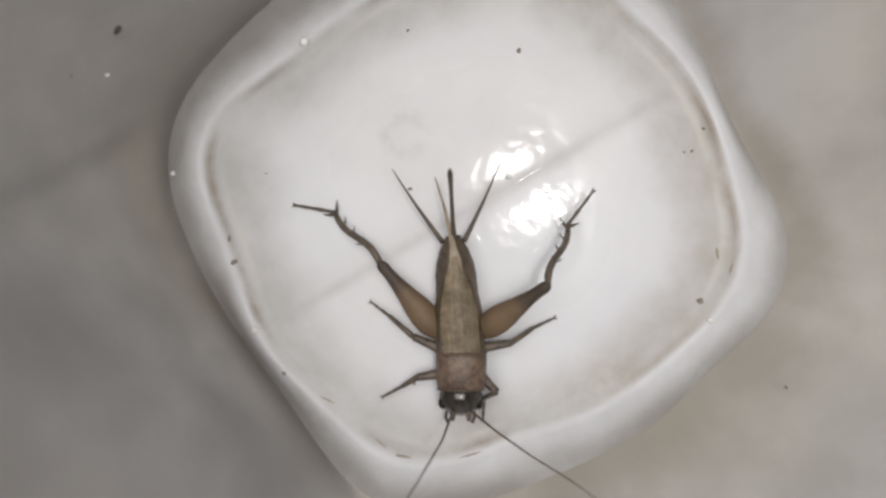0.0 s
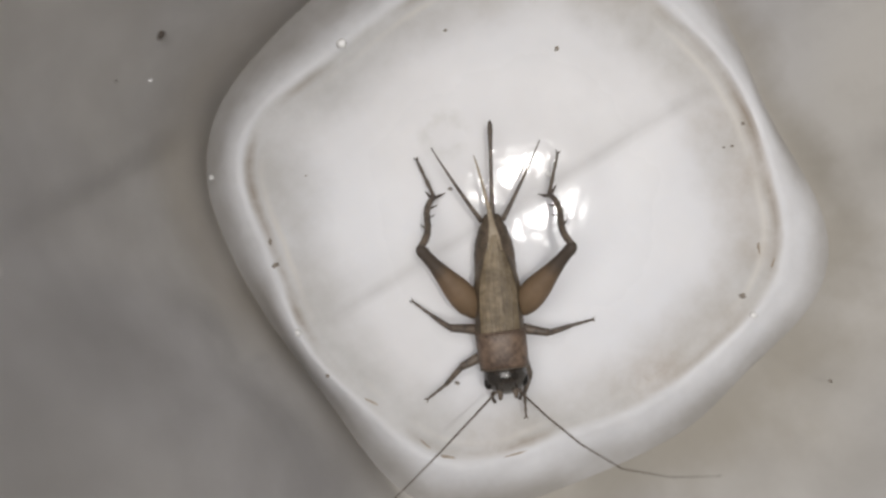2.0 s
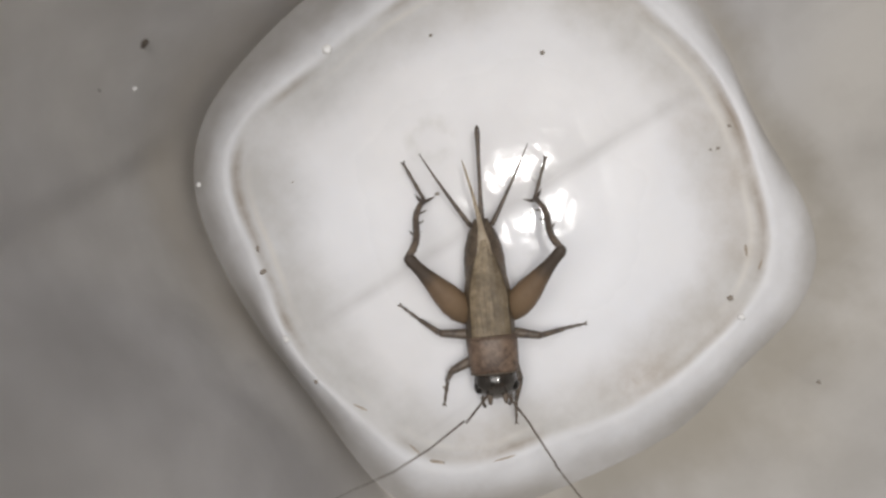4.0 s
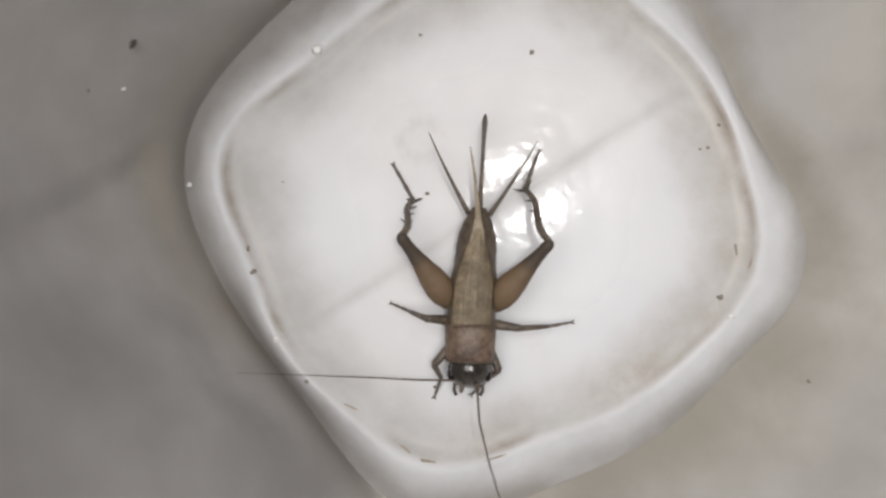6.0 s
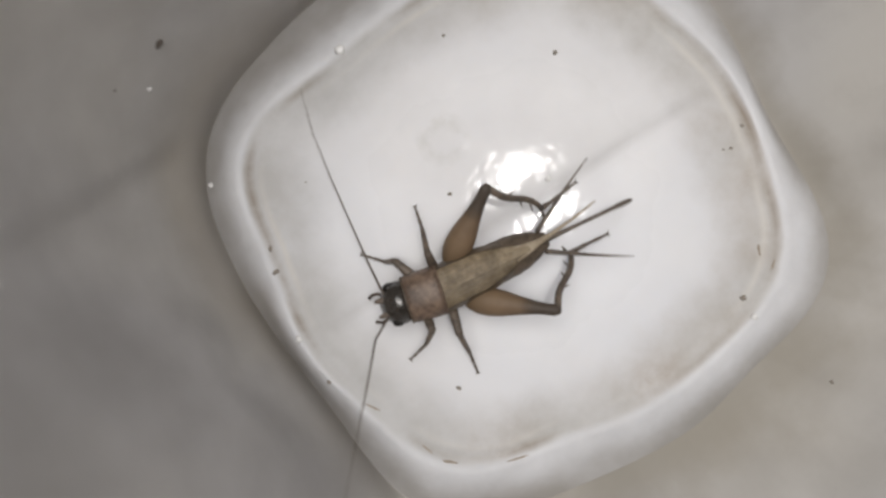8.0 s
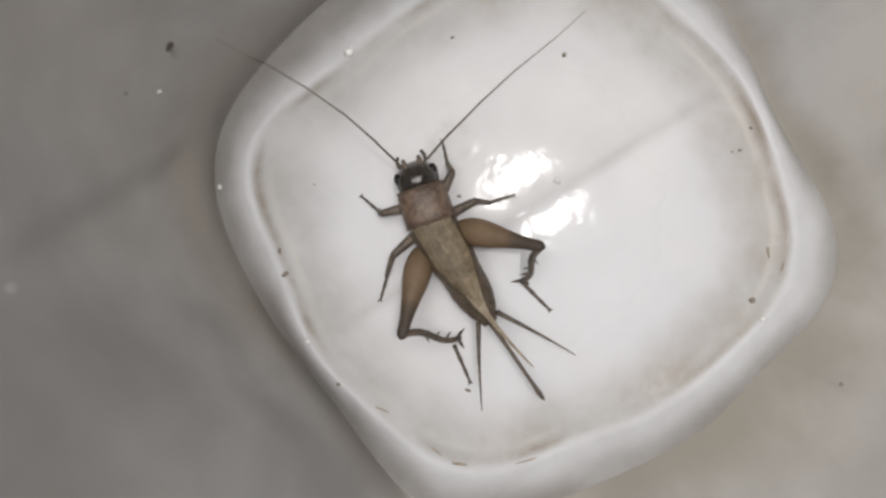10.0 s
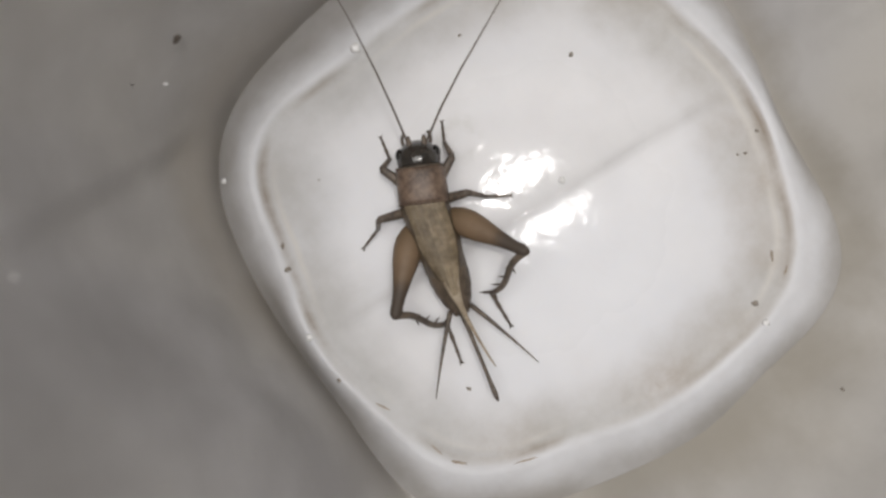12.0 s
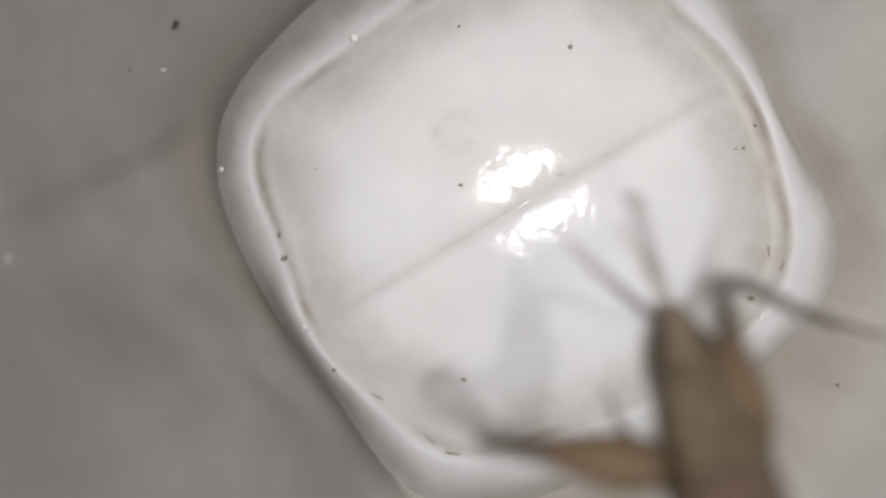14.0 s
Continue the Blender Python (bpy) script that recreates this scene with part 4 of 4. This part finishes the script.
ANTENNA_RIGHT_WAY = [
    (0, -29, -41, -42, -42, -42, 55),
    (0.5, -81, -81, -79, -72, -62, 37),
    (1, -67, -76, -75, -70, -66, 28),
    (1.5, -97, -96, -99, -105, -108, 7),
    (2, -51, -51, -52, -52, -52, 28),
    (2.4, -51, -51, -52, -52, -52, 29),
    (2.8, -12, -12, -11, -15, -16, 55),
    (3, -11, -21, -26, -25, -25, 55),
    (3.3, -17, -35, -44, -49, -50, 55),
    (4.3, -67, -75, -79, -84, -82, 30),
    (5.3, -118, -114, -114, -119, -115, 4),
    (5.7, -103, -108, -111, -115, -107, 4),
    (6, -87, -89, -88, -88, -88, 4),
    (6.5, -65, -71, -78, -80, -81, 4),
    (7, -95, -93, -98, -101, -101, 22),
    (7.5, -61, -61, -63, -65, -66, 20),
    (8, -90, -92, -92, -94, -100, 4),
    (8.2, -59, -53, -52, -51, -49, 39),
    (10.3, -73, -77, -80, -84, -81, 4),
    (10.5, -71, -71, -71, -71, -72, 4),
    (10.8, -54, -56, -56, -57, -57, 4),
    (11, -43, -48, -51, -51, -52, 20),
    (12.5, -44, -48, -50, -50, -51, 24),
    (12.8, -43, -48, -49, -49, -50, 25),
    (12.9, -43, -48, -49, -49, -50, 25),
    (13, 1, -8, -11, -12, -11, 36),
    (13.1, -51, -41, -37, -38, -38, 20),
    (13.3, -67, -59, -59, -59, -60, 21),
    (13.367, -100, -96, -97, -101, -102, 30),
    (13.4, -135, -136, -138, -146, -147, 40),
    (13.467, -78, -91, -109, -128, -139, 28),
    (13.5, -20, -45, -80, -110, -130, 15),
    (13.6, -20, -45, -80, -110, -130, 15),
    (14, -20, -45, -80, -110, -130, 15),
]

ANTENNA_LEFT_WAY = [
    (0, 54, 57, 60, 55, -31, 45),
    (0.5, 52, 61, 62, 52, 0, 46),
    (0.733, 68, 75, 75, 69, 42, 40),
    (1, 84, 90, 89, 87, 84, 35),
    (1.5, 57, 61, 68, 84, 104, 27),
    (2, 45, 49, 58, 81, 93, 34),
    (2.4, 70, 76, 81, 83, 83, 28),
    (2.8, 39, 34, 44, 68, 86, 37),
    (3, 38, 31, 53, 99, 119, 4),
    (3.3, 40, 31, 38, 75, 100, 21),
    (4.3, 29, 28, 34, 53, 59, 34),
    (5.3, 18, 25, 30, 31, 18, 46),
    (5.7, 13, 13, 18, 35, 21, 47),
    (6, 7, 18, 22, 21, 19, 38),
    (6.5, 7, 16, 21, 20, 18, 35),
    (7, 2, 9, 13, 14, 15, 24),
    (7.5, 6, 17, 23, 27, 30, 36),
    (8, 36, 58, 56, 56, 56, 55),
    (8.2, 17, 20, 26, 43, 75, 40),
    (10.3, 16, 19, 25, 30, 31, 22),
    (10.5, 15, 16, 22, 37, 39, 4),
    (10.8, -6, 2, 6, 10, 13, 35),
    (11, 3, 5, 8, 11, 6, 23),
    (12.5, 5, 7, 9, 10, 9, 24),
    (12.8, 10, 8, 10, 11, 11, 22),
    (12.9, 10, 8, 10, 11, 11, 22),
    (12.967, 56, 56, 57, 57, 56, 29),
    (13, 68, 68, 69, 69, 68, 29),
    (13.033, 80, 80, 81, 81, 80, 29),
    (13.1, -14, -12, -16, -22, -30, 30),
    (13.3, -10, -12, -18, -24, -30, 40),
    (13.4, 80, 85, 95, 110, 120, 10),
    (13.467, 88, 102, 122, 137, 148, 10),
    (13.5, 30, 70, 110, 135, 150, 15),
    (13.6, 30, 70, 110, 135, 150, 15),
    (14, 30, 70, 110, 135, 150, 15),
]


def aim(start, az, el):
    return Matrix.Translation(start) @ pose(0, 0, 0, el, 0, az)


def bend(t):
    """The turn of the head and neck shield, and of the ovipositor, at t seconds."""
    times_, fore, rear = zip(*BEND_WAY)
    return float(np.interp(t, times_, fore)), float(np.interp(t, times_, rear))


NECK = Vector((0.0, 0.003, 0.0))


def fore_turn(t):
    """The pose that turns the fore body about its joint with the hind body."""
    return Matrix.Translation(NECK) @ pose(0, 0, 0, 0, 0, bend(t)[0]) @ Matrix.Translation(-NECK)


def key_leg(pieces, hip, lengths, rows, on_fore=False):
    ways = [[], [], []]
    for t, *angles in rows:
        at = fore_turn(t) @ Vector(hip) if on_fore else Vector(hip)
        for k in range(3):
            m = aim(at, angles[2 * k], angles[2 * k + 1])
            ways[k].append((t, m))
            at = m @ Vector((0, lengths[k], 0))
    for ob, way in zip(pieces, ways):
        walk(ob, way)


FEELER_STEP = 0.005


def build_antenna(bug):
    segments = []
    for k in range(5):
        bm = bmesh.new()
        r0, r1 = 0.135 - 0.022 * k, 0.113 - 0.022 * k
        count = 11
        tube(bm, [(0, -0.08 + 5.16 * i / (count - 1), 0) for i in range(count)], [(r0 + (r1 - r0) * i / (count - 1)) * (1.06 if i % 2 else 0.97) for i in range(count)], 6)
        segments.append(part("antenna_segment", bm, FEELER, bug))
    return segments


def key_antenna(segments, root, rows):
    ways = [[] for _ in segments]
    for t, *angles in rows:
        at, el = fore_turn(t) @ Vector(root), angles[5]
        for k in range(5):
            m = aim(at, angles[k], el * (1 - 0.1 * k))
            ways[k].append((t, m))
            at = m @ Vector((0, FEELER_STEP, 0))
    for ob, way in zip(segments, ways):
        walk(ob, way)


cricket, ovipositor, bug_head, neck_shield = build_cricket()
HIND_MATS = (THIGH, LEG, LEG)
SMALL_MATS = (LEG, LEG, LEG)
HIND_THICK = ((1.2, 0.5), (0.43, 0.32), (0.23, 0.15))
SMALL_THICK = ((0.64, 0.42), (0.36, 0.25), (0.20, 0.12))
hind_right = limb(cricket, "hind", HIND, HIND_THICK, HIND_MATS, 4, 1)
hind_left = limb(cricket, "hind", HIND, HIND_THICK, HIND_MATS, 4, -1)
middle_right = limb(cricket, "middle", MIDDLE, SMALL_THICK, SMALL_MATS, 0, 1)
middle_left = limb(cricket, "middle", MIDDLE, SMALL_THICK, SMALL_MATS, 0, -1)
front_right = limb(cricket, "front", FRONT, SMALL_THICK, SMALL_MATS, 0, 1)
front_left = limb(cricket, "front", FRONT, SMALL_THICK, SMALL_MATS, 0, -1)
antenna_right = build_antenna(cricket)
antenna_left = build_antenna(cricket)


def motions():
    walk(cricket, [(t, pose(x * MM, y * MM, z * MM, pitch, 0, yaw)) for t, x, y, z, yaw, pitch in BODY_WAY])
    walk(bug_head, [(t, fore_turn(t)) for t, *_ in BEND_WAY])
    walk(neck_shield, [(t, fore_turn(t)) for t, *_ in BEND_WAY])
    lifts = ((0, 46), (0.1, 33), (0.2, 6), (0.5, 0), *((row[0], 0) for row in BEND_WAY if row[0] > 0.5))
    walk(ovipositor, [(t, pose(*OVIPOSITOR_ROOT, -lift, 0, bend(t)[1])) for t, lift in lifts])
    key_leg(hind_right, (0.0021, 0.0012, 0.0032), HIND, HIND_RIGHT_WAY)
    key_leg(hind_left, (-0.0021, 0.0012, 0.0032), HIND, HIND_LEFT_WAY)
    key_leg(middle_right, (0.0019, 0.0029, 0.0028), MIDDLE, MIDDLE_RIGHT_WAY)
    key_leg(middle_left, (-0.0019, 0.0029, 0.0028), MIDDLE, MIDDLE_LEFT_WAY)
    key_leg(front_right, (0.0020, 0.0056, 0.0028), FRONT, FRONT_RIGHT_WAY, True)
    key_leg(front_left, (-0.0020, 0.0056, 0.0028), FRONT, FRONT_LEFT_WAY, True)
    key_antenna(antenna_right, (0.0008, 0.0093, 0.0047), ANTENNA_RIGHT_WAY)
    key_antenna(antenna_left, (-0.0008, 0.0093, 0.0047), ANTENNA_LEFT_WAY)


motions()
